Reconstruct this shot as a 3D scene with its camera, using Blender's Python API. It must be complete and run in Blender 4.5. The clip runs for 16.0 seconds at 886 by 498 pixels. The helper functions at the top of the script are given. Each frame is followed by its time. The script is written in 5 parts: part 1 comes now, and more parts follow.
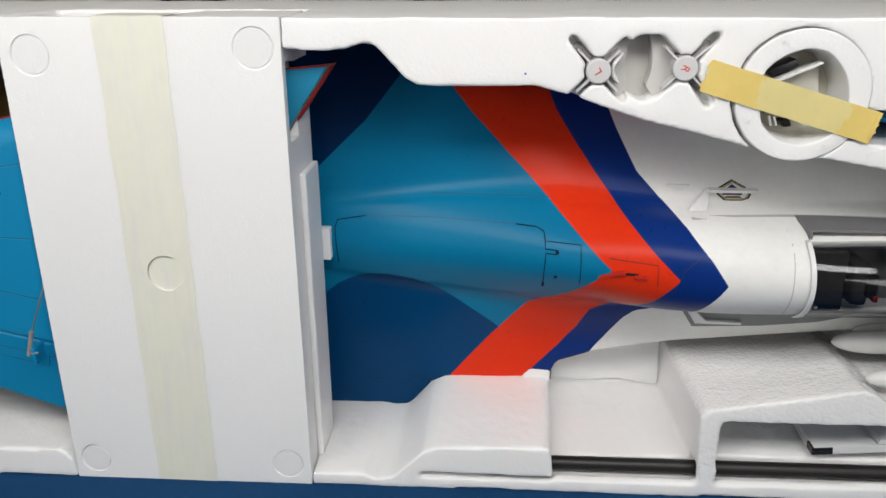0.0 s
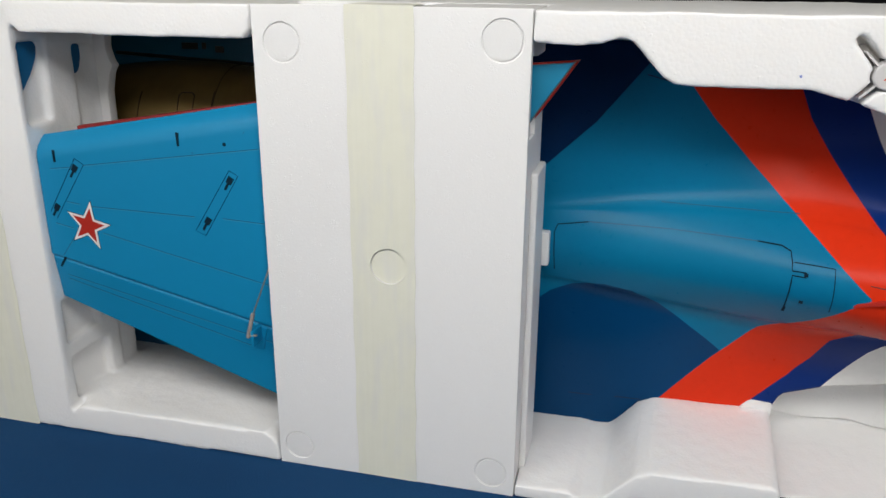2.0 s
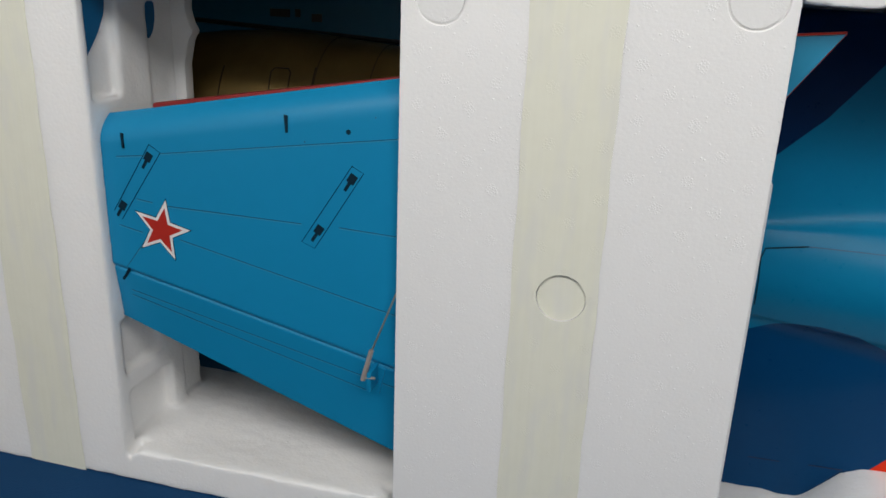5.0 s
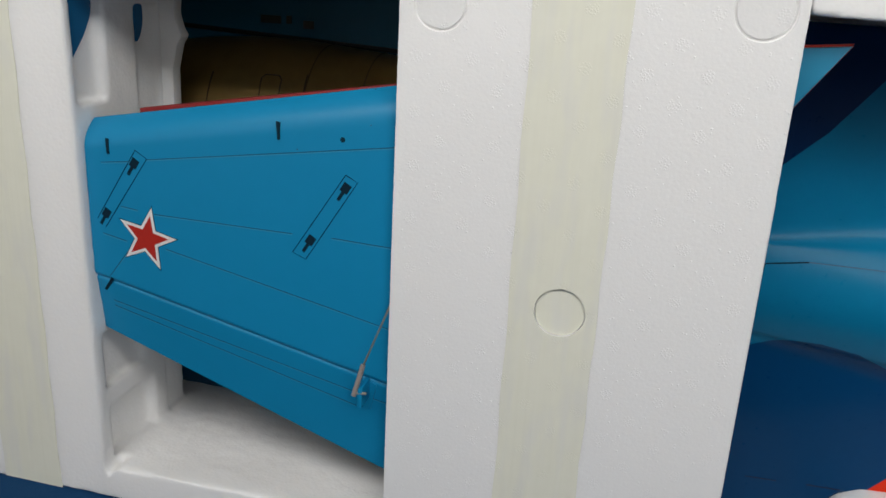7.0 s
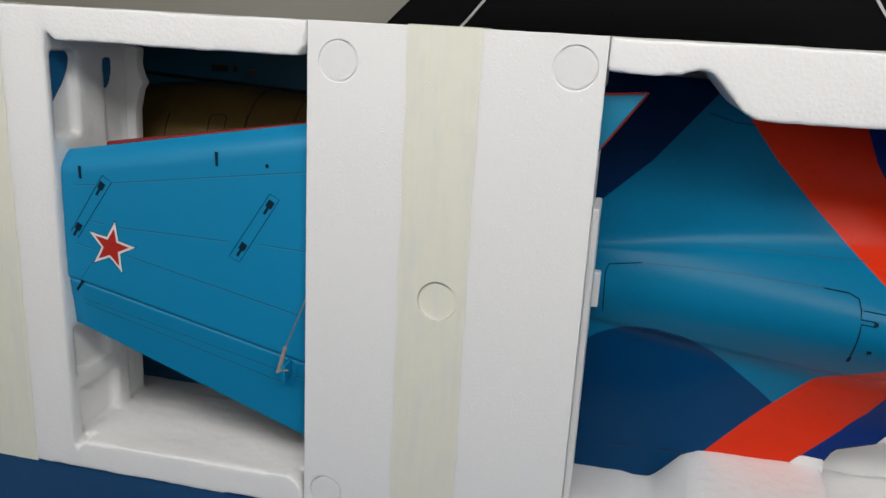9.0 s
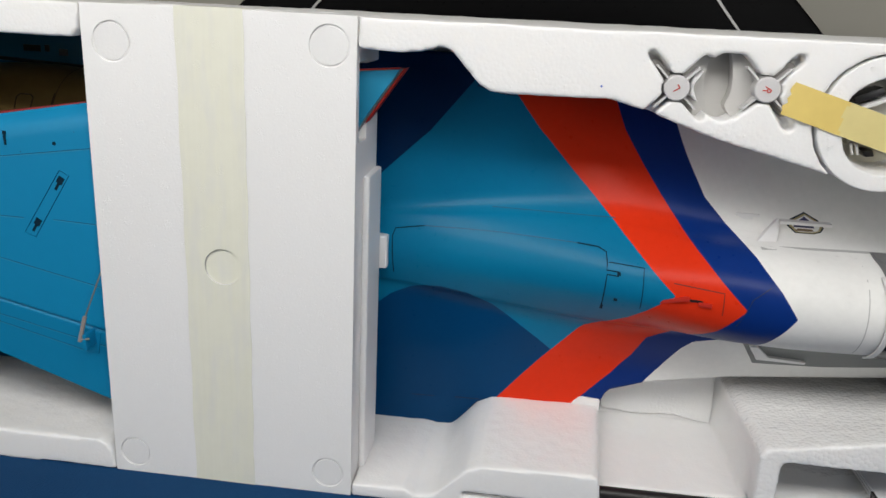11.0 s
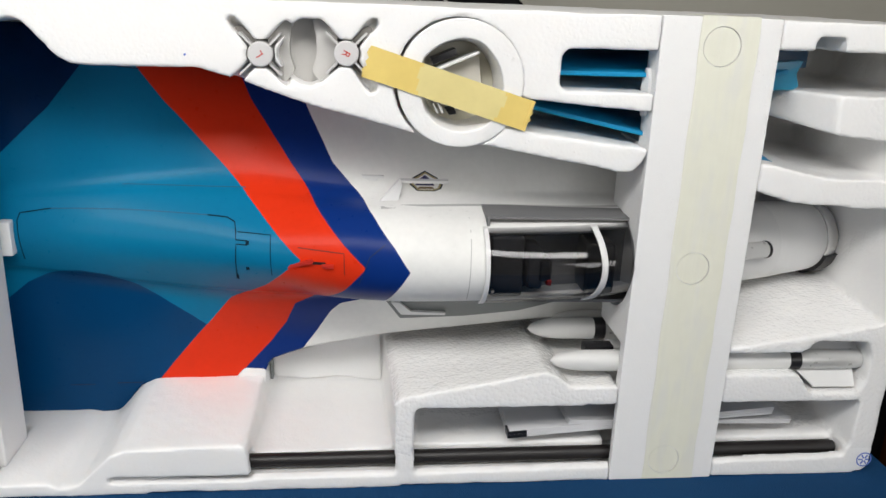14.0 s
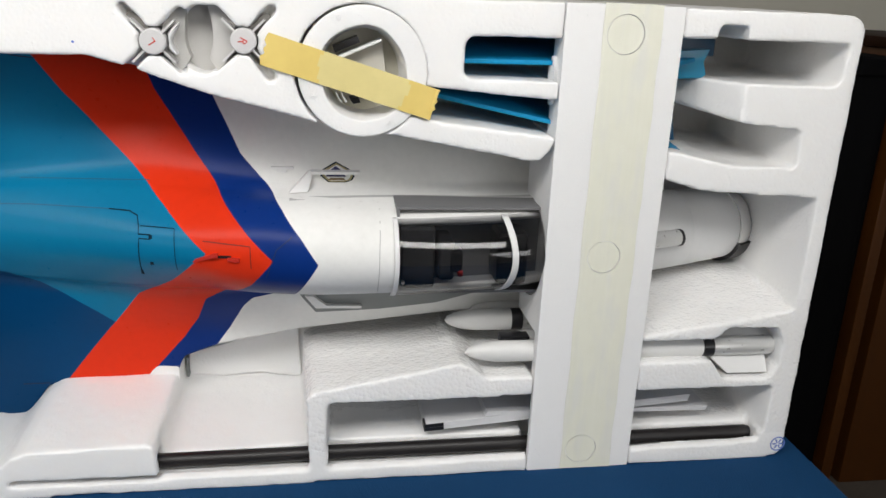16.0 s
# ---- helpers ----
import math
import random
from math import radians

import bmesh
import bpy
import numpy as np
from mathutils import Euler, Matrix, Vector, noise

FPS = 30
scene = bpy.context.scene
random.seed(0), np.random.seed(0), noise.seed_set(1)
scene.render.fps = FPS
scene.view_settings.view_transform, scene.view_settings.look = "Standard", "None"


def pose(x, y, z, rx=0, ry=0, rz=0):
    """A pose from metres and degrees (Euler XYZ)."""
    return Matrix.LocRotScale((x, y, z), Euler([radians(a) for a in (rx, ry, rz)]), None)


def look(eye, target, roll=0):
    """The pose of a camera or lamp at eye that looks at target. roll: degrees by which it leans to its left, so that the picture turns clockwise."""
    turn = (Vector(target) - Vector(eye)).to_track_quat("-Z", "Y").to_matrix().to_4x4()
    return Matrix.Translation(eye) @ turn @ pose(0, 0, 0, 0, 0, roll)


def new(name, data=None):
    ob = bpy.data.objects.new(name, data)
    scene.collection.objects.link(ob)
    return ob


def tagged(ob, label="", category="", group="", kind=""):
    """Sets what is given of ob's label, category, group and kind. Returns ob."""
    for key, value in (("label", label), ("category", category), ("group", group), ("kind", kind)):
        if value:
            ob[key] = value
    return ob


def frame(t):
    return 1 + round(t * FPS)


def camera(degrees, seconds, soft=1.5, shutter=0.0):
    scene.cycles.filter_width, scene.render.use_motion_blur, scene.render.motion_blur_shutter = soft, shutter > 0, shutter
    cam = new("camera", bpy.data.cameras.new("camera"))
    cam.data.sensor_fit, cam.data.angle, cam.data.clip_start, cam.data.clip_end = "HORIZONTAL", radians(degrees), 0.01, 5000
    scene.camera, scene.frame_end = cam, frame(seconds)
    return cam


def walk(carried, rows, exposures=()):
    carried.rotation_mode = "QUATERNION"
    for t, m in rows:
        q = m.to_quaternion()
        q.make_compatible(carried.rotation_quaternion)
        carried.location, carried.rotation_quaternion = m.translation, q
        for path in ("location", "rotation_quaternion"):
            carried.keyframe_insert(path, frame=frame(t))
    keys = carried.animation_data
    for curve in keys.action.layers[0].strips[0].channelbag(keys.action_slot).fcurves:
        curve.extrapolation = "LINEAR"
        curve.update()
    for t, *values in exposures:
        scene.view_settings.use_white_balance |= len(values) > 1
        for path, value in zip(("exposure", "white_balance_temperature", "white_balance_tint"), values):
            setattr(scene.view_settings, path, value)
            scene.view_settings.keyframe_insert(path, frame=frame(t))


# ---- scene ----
cam = camera(57.9, 16.0)
PATH = [
    (0, (0.291, -0.633, 0.484), (0.151, 1.241, -0.202), -0.3),
    (0.5, (0.279, -0.636, 0.477), (0.069, 1.235, -0.198), -0.2),
    (1, (0.255, -0.632, 0.473), (-0.035, 1.227, -0.204), 0.4),
    (1.5, (0.235, -0.628, 0.47), (-0.149, 1.22, -0.191), 0.7),
    (2, (0.207, -0.619, 0.468), (-0.261, 1.211, -0.191), 0.4),
    (2.5, (0.184, -0.612, 0.463), (-0.353, 1.203, -0.183), 0.2),
    (3, (0.161, -0.603, 0.461), (-0.447, 1.194, -0.175), 0.4),
    (3.2, (0.152, -0.603, 0.455), (-0.476, 1.192, -0.166), 0.3),
    (5.3, (0.038, -0.485, 0.415), (-0.426, 1.345, -0.244), 2.6),
    (5.5, (0.034, -0.483, 0.408), (-0.426, 1.359, -0.221), 3.1),
    (6, (0.035, -0.478, 0.411), (-0.422, 1.367, -0.212), 3.5),
    (6.5, (0.032, -0.479, 0.413), (-0.415, 1.369, -0.206), 3.3),
    (7, (0.037, -0.485, 0.42), (-0.407, 1.364, -0.2), 3.1),
    (7.5, (0.05, -0.506, 0.428), (-0.391, 1.349, -0.175), 3.0),
    (8, (0.077, -0.543, 0.444), (-0.349, 1.326, -0.126), 3.3),
    (8.2, (0.089, -0.559, 0.434), (-0.335, 1.326, -0.084), 3.4),
    (10.5, (0.231, -0.636, 0.461), (-0.079, 1.251, -0.125), 2.8),
    (11, (0.27, -0.633, 0.454), (0.038, 1.265, -0.134), 2.8),
    (11.5, (0.302, -0.63, 0.454), (0.149, 1.271, -0.15), 3.5),
    (12, (0.333, -0.629, 0.452), (0.245, 1.274, -0.155), 3.1),
    (12.5, (0.365, -0.632, 0.449), (0.374, 1.275, -0.156), 3.0),
    (13, (0.386, -0.632, 0.454), (0.456, 1.27, -0.159), 2.7),
    (13.5, (0.411, -0.636, 0.452), (0.545, 1.264, -0.158), 2.5),
    (14, (0.441, -0.638, 0.453), (0.649, 1.253, -0.163), 2.4),
    (14.5, (0.466, -0.643, 0.455), (0.722, 1.24, -0.17), 2.6),
    (15, (0.476, -0.641, 0.452), (0.764, 1.239, -0.168), 2.4),
    (15.5, (0.479, -0.641, 0.452), (0.774, 1.237, -0.169), 2.6),
    (16, (0.485, -0.636, 0.448), (0.792, 1.239, -0.173), 2.6),
]
walk(cam, [(t, look(eye, target, roll)) for t, eye, target, roll in PATH],
     [(0, -0.30), (1.5, -0.40), (3.0, -0.40), (5.3, -0.65), (7.0, -0.64), (8.2, -0.60), (10.5, -0.53), (11.0, -0.42), (12.5, -0.18), (14.0, -0.14), (16.0, -0.18)])

# ---- light ----
world = bpy.data.worlds.new("room_air")
scene.world = world
world.use_nodes = True
world.node_tree.nodes["Background"].inputs[0].default_value = (0.9, 0.95, 1.0, 1)
world.node_tree.nodes["Background"].inputs[1].default_value = 0.05


def area_lamp(name, eye, target, sx, sy, watts, colour):
    data = bpy.data.lights.new(name, "AREA")
    data.shape, data.size, data.size_y, data.energy, data.color = "RECTANGLE", sx, sy, watts, colour
    lamp = new(name, data)
    lamp.matrix_world = look(eye, target)
    return lamp


LAMP_EYE, LAMP_AIM = (0.10, -0.77, 1.03), (0.10, 0.0, 0.25)
area_lamp("ceiling_lamp_light", LAMP_EYE, LAMP_AIM, 1.8, 0.30, 19.5, (1.0, 0.982, 0.955))
area_lamp("window_light", (1.65, -2.50, 0.75), (0.6, 0.0, 0.25), 1.3, 0.80, 16.0, (1.0, 0.99, 0.98))
area_lamp("window_light", (-1.55, -2.50, 0.75), (-0.2, 0.0, 0.25), 1.3, 0.80, 12.0, (1.0, 0.99, 0.98))


# ---- materials ----
def nodes_of(name):
    m = bpy.data.materials.new(name)
    m.use_nodes = True
    t = m.node_tree
    return m, t, t.nodes["Principled BSDF"]


def put(t, kind, **values):
    n = t.nodes.new(kind)
    for k, v in values.items():
        if k in n.inputs:
            n.inputs[k].default_value = v
    return n


def maths(t, op, a, b=None, clamp=False):
    n = t.nodes.new("ShaderNodeMath")
    n.operation, n.use_clamp = op, clamp
    for i, v in enumerate((a, b)):
        if v is None:
            continue
        if isinstance(v, (int, float)):
            n.inputs[i].default_value = v
        else:
            t.links.new(v, n.inputs[i])
    return n.outputs[0]


def mix(t, fac, a, b):
    n = t.nodes.new("ShaderNodeMix")
    n.data_type = "RGBA"
    if isinstance(fac, (int, float)):
        n.inputs[0].default_value = fac
    else:
        t.links.new(fac, n.inputs[0])
    for i, v in ((6, a), (7, b)):
        if isinstance(v, tuple):
            n.inputs[i].default_value = (*v, 1)
        else:
            t.links.new(v, n.inputs[i])
    return n.outputs[2]


def noise_out(t, coords, scale, detail=3.0, rough=0.55):
    n = put(t, "ShaderNodeTexNoise", Scale=scale, Detail=detail, Roughness=rough)
    t.links.new(coords, n.inputs["Vector"])
    return n.outputs["Fac"]


def ramp_out(t, fac, stops, mode="LINEAR"):
    n = t.nodes.new("ShaderNodeValToRGB")
    n.color_ramp.interpolation = mode
    e = n.color_ramp.elements
    while len(e) < len(stops):
        e.new(0.5)
    for el, (p, c) in zip(e, stops):
        el.position = p
        el.color = (c, c, c, 1) if isinstance(c, (int, float)) else (*c, 1)
    t.links.new(fac, n.inputs[0])
    return n.outputs[0]


def bump(t, bsdf, height, strength, distance):
    n = put(t, "ShaderNodeBump", Strength=strength, Distance=distance)
    t.links.new(height, n.inputs["Height"])
    t.links.new(n.outputs[0], bsdf.inputs["Normal"])
    return n


def plain(name, colour, rough=0.5, metal=0.0, grain=0.12, scale=120.0, relief=0.0, coat=0.0):
    """A painted or moulded surface with a slight mottling and fine relief."""
    m, t, b = nodes_of(name)
    co = t.nodes.new("ShaderNodeTexCoord").outputs["Object"]
    f = noise_out(t, co, scale)
    g = noise_out(t, co, scale * 0.08, 2.0)
    k = maths(t, "MULTIPLY", maths(t, "ADD", maths(t, "SUBTRACT", f, 0.5), maths(t, "SUBTRACT", g, 0.5)), grain)
    k = maths(t, "ADD", k, 0.5)
    dark = tuple(c * 0.6 for c in colour)
    light = tuple(min(1, c * 1.4) for c in colour)
    t.links.new(mix(t, k, dark, light), b.inputs["Base Color"])
    b.inputs["Metallic"].default_value = metal
    b.inputs["Coat Weight"].default_value = coat
    t.links.new(maths(t, "ADD", maths(t, "MULTIPLY", maths(t, "SUBTRACT", f, 0.5), 0.15), rough), b.inputs["Roughness"])
    if relief:
        bump(t, b, f, 0.5, relief)
    return m


def vent_marks(t, co):
    """Round clusters of tiny beads that the steam vents of the mould leave, in a diagonal grid."""
    xyz = t.nodes.new("ShaderNodeSeparateXYZ")
    t.links.new(co, xyz.inputs[0])
    flat = t.nodes.new("ShaderNodeCombineXYZ")
    t.links.new(maths(t, "ADD", xyz.outputs[0], xyz.outputs[2]), flat.inputs[0])
    t.links.new(maths(t, "SUBTRACT", xyz.outputs[0], xyz.outputs[2]), flat.inputs[1])
    grid = put(t, "ShaderNodeTexVoronoi", Scale=29.0, Randomness=0.06)
    grid.voronoi_dimensions = "2D"
    t.links.new(flat.outputs[0], grid.inputs["Vector"])
    spot = ramp_out(t, grid.outputs["Distance"], [(0.0, 1.0), (0.15, 1.0), (0.19, 0.0), (1.0, 0.0)])
    beads = put(t, "ShaderNodeTexVoronoi", Scale=430.0, Randomness=0.75)
    beads.voronoi_dimensions = "2D"
    t.links.new(flat.outputs[0], beads.inputs["Vector"])
    dots = ramp_out(t, beads.outputs["Distance"], [(0.0, 1.0), (0.22, 0.9), (0.42, 0.0), (1.0, 0.0)])
    return maths(t, "MULTIPLY", spot, dots)


def foam_material(name, colour, bead, relief, marks=False, lumps=0.4, mottle=0.12, rough=0.36, soft=0.55, domes=0.0):
    m, t, b = nodes_of(name)
    co = t.nodes.new("ShaderNodeTexCoord").outputs["Object"]
    v = put(t, "ShaderNodeTexVoronoi", Scale=bead)
    t.links.new(co, v.inputs["Vector"])
    cells = put(t, "ShaderNodeTexVoronoi", Scale=bead * 1.1)
    t.links.new(co, cells.inputs["Vector"])
    lone = t.nodes.new("ShaderNodeSeparateColor")
    t.links.new(cells.outputs["Color"], lone.inputs[0])
    odd = maths(t, "GREATER_THAN", lone.outputs[0], 0.955)
    dome = maths(t, "SUBTRACT", 1.0, maths(t, "MULTIPLY", cells.outputs["Distance"], 2.4), clamp=True)
    pits = maths(t, "MULTIPLY", odd, dome)
    fine = noise_out(t, co, 420.0, 3.0)
    slow = noise_out(t, co, 5.0, 3.0)
    stucco = noise_out(t, co, 95.0, 2.5)
    cell = maths(t, "MULTIPLY", v.outputs["Distance"], v.outputs["Distance"]) if domes else v.outputs["Distance"]
    h = maths(t, "ADD", maths(t, "MULTIPLY", cell, -domes or (-0.07 if marks else -0.30)), maths(t, "MULTIPLY", pits, lumps))
    h = maths(t, "ADD", h, maths(t, "MULTIPLY", fine, 0.05 if domes else 0.25))
    h = maths(t, "ADD", h, maths(t, "MULTIPLY", stucco, mottle))
    h = maths(t, "ADD", h, maths(t, "MULTIPLY", slow, 0.5))
    if marks:
        h = maths(t, "ADD", h, maths(t, "MULTIPLY", vent_marks(t, co), 0.17))
    tone = maths(t, "ADD", maths(t, "MULTIPLY", slow, 0.45), maths(t, "ADD", maths(t, "MULTIPLY", fine, 0.25), maths(t, "MULTIPLY", stucco, 0.3)))
    low = tuple(c * 0.93 for c in colour)
    t.links.new(mix(t, tone, low, colour), b.inputs["Base Color"])
    b.inputs["Roughness"].default_value = rough
    b.inputs["Specular IOR Level"].default_value = 0.5
    b.inputs["Subsurface Weight"].default_value = soft
    b.inputs["Subsurface Radius"].default_value = (1.0, 0.97, 0.93)
    b.inputs["Subsurface Scale"].default_value = 0.010
    bump(t, b, h, 0.6, relief)
    return m


FOAM = foam_material("white_packing_foam", (0.93, 0.925, 0.915), 330.0, 0.0010, lumps=0.45)
FOAM_MARKED = foam_material("white_packing_foam_with_vent_marks", (0.93, 0.925, 0.915), 480.0, 0.0013, True, lumps=0.5, mottle=0.07, soft=0.3)
FOAM_ROUGH = foam_material("rough_packing_foam", (0.93, 0.925, 0.915), 310.0, 0.0013, lumps=0.6, mottle=0.0, rough=0.2, soft=0.5, domes=0.9)
FOAM_PITTED = foam_material("pitted_packing_foam", (0.93, 0.925, 0.915), 300.0, 0.0009, lumps=0.8, mottle=0.1, rough=0.28, soft=0.45, domes=0.5)


def tape_material():
    m, t, b = nodes_of("translucent_packing_tape")
    co = t.nodes.new("ShaderNodeTexCoord").outputs["Object"]
    streak = t.nodes.new("ShaderNodeMapping")
    streak.inputs["Scale"].default_value = (300, 20, 6)
    t.links.new(co, streak.inputs["Vector"])
    f = noise_out(t, streak.outputs[0], 1.0, 3.0)
    g = noise_out(t, co, 60.0, 2.0)
    k = maths(t, "ADD", maths(t, "MULTIPLY", f, 0.5), maths(t, "MULTIPLY", g, 0.5))
    blot = t.nodes.new("ShaderNodeMapping")
    blot.inputs["Scale"].default_value = (60, 60, 16)
    t.links.new(co, blot.inputs["Vector"])
    cloud = ramp_out(t, noise_out(t, blot.outputs[0], 1.0, 2.0), [(0.0, 0.0), (0.48, 0.0), (0.66, 1.0), (1.0, 1.0)])
    film = mix(t, k, (0.76, 0.755, 0.635), (0.86, 0.855, 0.745))
    t.links.new(mix(t, maths(t, "MULTIPLY", cloud, 0.45), film, (0.74, 0.74, 0.71)), b.inputs["Base Color"])
    b.inputs["Roughness"].default_value = 0.42
    bump(t, b, maths(t, "ADD", g, vent_marks(t, co)), 0.4, 0.0003)
    return m


TAPE = tape_material()
MASKING = plain("yellow_masking_tape", (0.84, 0.57, 0.17), 0.5, grain=0.25, scale=60.0, relief=0.0004)
MASKING_THIN = plain("yellow_masking_tape_over_hollow", (0.76, 0.62, 0.27), 0.5, grain=0.25, scale=60.0, relief=0.0004)
WHITE_PLASTIC = plain("white_plastic", (0.78, 0.78, 0.77), 0.4, grain=0.06)
IVORY = plain("ivory_plastic", (0.66, 0.64, 0.55), 0.35, grain=0.08)
BLACK = plain("black_plastic", (0.012, 0.012, 0.014), 0.35, grain=0.3)
BLACK_GLOSS = plain("glossy_black_plastic", (0.0015, 0.0015, 0.002), 0.3, grain=0.0)
BLACK_GLOSS.node_tree.nodes["Principled BSDF"].inputs["Specular IOR Level"].default_value = 0.05
CARBON = plain("black_carbon_tube", (0.010, 0.008, 0.008), 0.45, grain=0.1)
SILVER = plain("silver_paint", (0.62, 0.62, 0.61), 0.3, 0.35, grain=0.1)
CHROME = plain("polished_metal", (0.75, 0.74, 0.72), 0.15, 1.0, grain=0.1)
STEEL = plain("dull_metal", (0.42, 0.38, 0.34), 0.4, 0.8, grain=0.3)
RED = plain("red_paint", (0.50, 0.022, 0.010), 0.45, grain=0.1)
INK = plain("red_ink", (0.60, 0.05, 0.03), 0.6, grain=0.2)
BLUE_INK = plain("blue_ink", (0.12, 0.20, 0.55), 0.6, grain=0.3)
PAPER = plain("white_paper", (0.70, 0.70, 0.71), 0.6, grain=0.05)
GREY_CAP = plain("pale_grey_plastic", (0.62, 0.61, 0.61), 0.45, grain=0.06)
GREY_CAVITY = plain("grey_cavity_fill", (0.50, 0.49, 0.47), 0.6, grain=0.1)
GREY_VENT = plain("grey_paint", (0.20, 0.21, 0.21), 0.5, grain=0.1)
LINE = plain("dark_seam", (0.004, 0.020, 0.036), 0.8, grain=0.2)
LINE.node_tree.nodes["Principled BSDF"].inputs["Specular IOR Level"].default_value = 0.1
SKY_BLUE = plain("sky_blue_paint", (0.004, 0.222, 0.435), 0.42, grain=0.10, scale=90.0, relief=0.00008)
PALE_BLUE = plain("pale_sky_blue_paint", (0.015, 0.24, 0.41), 0.36, grain=0.10)
# blue with the shade put into its colour, for skins deep in the box
SHADED_BLUE = plain("shaded_blue_paint", (0.003, 0.050, 0.115), 0.4, grain=0.12)
SKY_BLUE.node_tree.nodes["Principled BSDF"].inputs["Specular IOR Level"].default_value = 0.3


def gold_material():
    m, t, b = nodes_of("bronze_gold_paint")
    co = t.nodes.new("ShaderNodeTexCoord").outputs["Object"]
    f = noise_out(t, co, 45.0, 4.0)
    t.links.new(mix(t, f, (0.14, 0.085, 0.024), (0.25, 0.165, 0.052)), b.inputs["Base Color"])
    b.inputs["Metallic"].default_value = 0.7
    b.inputs["Roughness"].default_value = 0.42
    return m


GOLD = gold_material()


def cloth_material():
    m, t, b = nodes_of("blue_cloth")
    co = t.nodes.new("ShaderNodeTexCoord").outputs["Object"]
    f = noise_out(t, co, 500.0, 3.0)
    g = noise_out(t, co, 9.0, 3.0)
    k = maths(t, "ADD", maths(t, "MULTIPLY", f, 0.6), maths(t, "MULTIPLY", g, 0.4))
    t.links.new(mix(t, k, (0.004, 0.036, 0.105), (0.008, 0.062, 0.17)), b.inputs["Base Color"])
    b.inputs["Roughness"].default_value = 0.85
    b.inputs["Specular IOR Level"].default_value = 0.15
    w = put(t, "ShaderNodeTexWave", Scale=420.0, Distortion=1.5)
    t.links.new(co, w.inputs["Vector"])
    bump(t, b, maths(t, "ADD", w.outputs["Fac"], f), 0.4, 0.0004)
    return m


CLOTH = cloth_material()


def wood_material():
    m, t, b = nodes_of("orange_brown_wood")
    co = t.nodes.new("ShaderNodeTexCoord").outputs["Object"]
    mp = t.nodes.new("ShaderNodeMapping")
    mp.inputs["Scale"].default_value = (18, 18, 1.2)
    t.links.new(co, mp.inputs["Vector"])
    f = noise_out(t, mp.outputs[0], 2.0, 5.0)
    t.links.new(mix(t, f, (0.060, 0.018, 0.002), (0.115, 0.038, 0.005)), b.inputs["Base Color"])
    b.inputs["Roughness"].default_value = 0.4
    return m


WOOD = wood_material()
DARK_WOOD = plain("dark_wood_edge", (0.03, 0.012, 0.006), 0.5, grain=0.3, scale=30.0)
WALL = plain("cream_wall_paint", (0.82, 0.75, 0.64), 0.8, grain=0.08, scale=20.0, relief=0.0004)
CEIL = plain("white_ceiling_paint", (0.8, 0.8, 0.78), 0.8, grain=0.05, scale=20.0)
CARPET = plain("grey_brown_carpet", (0.12, 0.10, 0.085), 0.95, grain=0.5, scale=160.0, relief=0.003)
SMOKE = plain("dark_fabric", (0.004, 0.004, 0.005), 0.8, grain=0.5, scale=60.0)
for dull in (SMOKE, DARK_WOOD):
    dull.node_tree.nodes["Principled BSDF"].inputs["Specular IOR Level"].default_value = 0.08


# Paint scheme of the fuselage: each border is given as a curve.
RED_EDGE = [(0.02, 0.206), (0.061, 0.238), (0.10, 0.268), (0.131, 0.294), (0.165, 0.320), (0.175, 0.336), (0.190, 0.357), (0.212, 0.377), (0.224, 0.391), (0.236, 0.377), (0.262, 0.349), (0.285, 0.3245), (0.312, 0.297), (0.345, 0.2655), (0.375, 0.2415), (0.42, 0.205)]
BLUE_EDGE = [(0.02, 0.280), (0.084, 0.332), (0.110, 0.354), (0.134, 0.370), (0.159, 0.380), (0.169, 0.396), (0.185, 0.415), (0.196, 0.428), (0.222, 0.447), (0.240, 0.428), (0.255, 0.413), (0.271, 0.3975), (0.297, 0.3775), (0.320, 0.361), (0.351, 0.341), (0.366, 0.335), (0.42, 0.312)]
WHITE_EDGE = [(0.02, 0.325), (0.102, 0.386), (0.121, 0.399), (0.150, 0.414), (0.160, 0.423), (0.166, 0.445), (0.180, 0.462), (0.198, 0.472), (0.221, 0.485), (0.240, 0.472), (0.262, 0.453), (0.278, 0.434), (0.298, 0.4155), (0.334, 0.397), (0.350, 0.390), (0.42, 0.36)]
LOW_EDGE = [(0.0, 0.04), (0.09, 0.1376), (0.1073, 0.1556), (0.1291, 0.1737), (0.1498, 0.1839), (0.1634, 0.188), (0.1814, 0.1894), (0.2066, 0.1861), (0.2313, 0.1745), (0.2557, 0.1569), (0.2771, 0.1414), (0.2916, 0.1295), (0.5, -0.04)]
NAVY_EDGE = [(0.0, 0.17), (0.09, 0.268), (0.12, 0.299), (0.162, 0.339), (0.197, 0.383), (0.25, 0.449), (0.5, 0.75)]


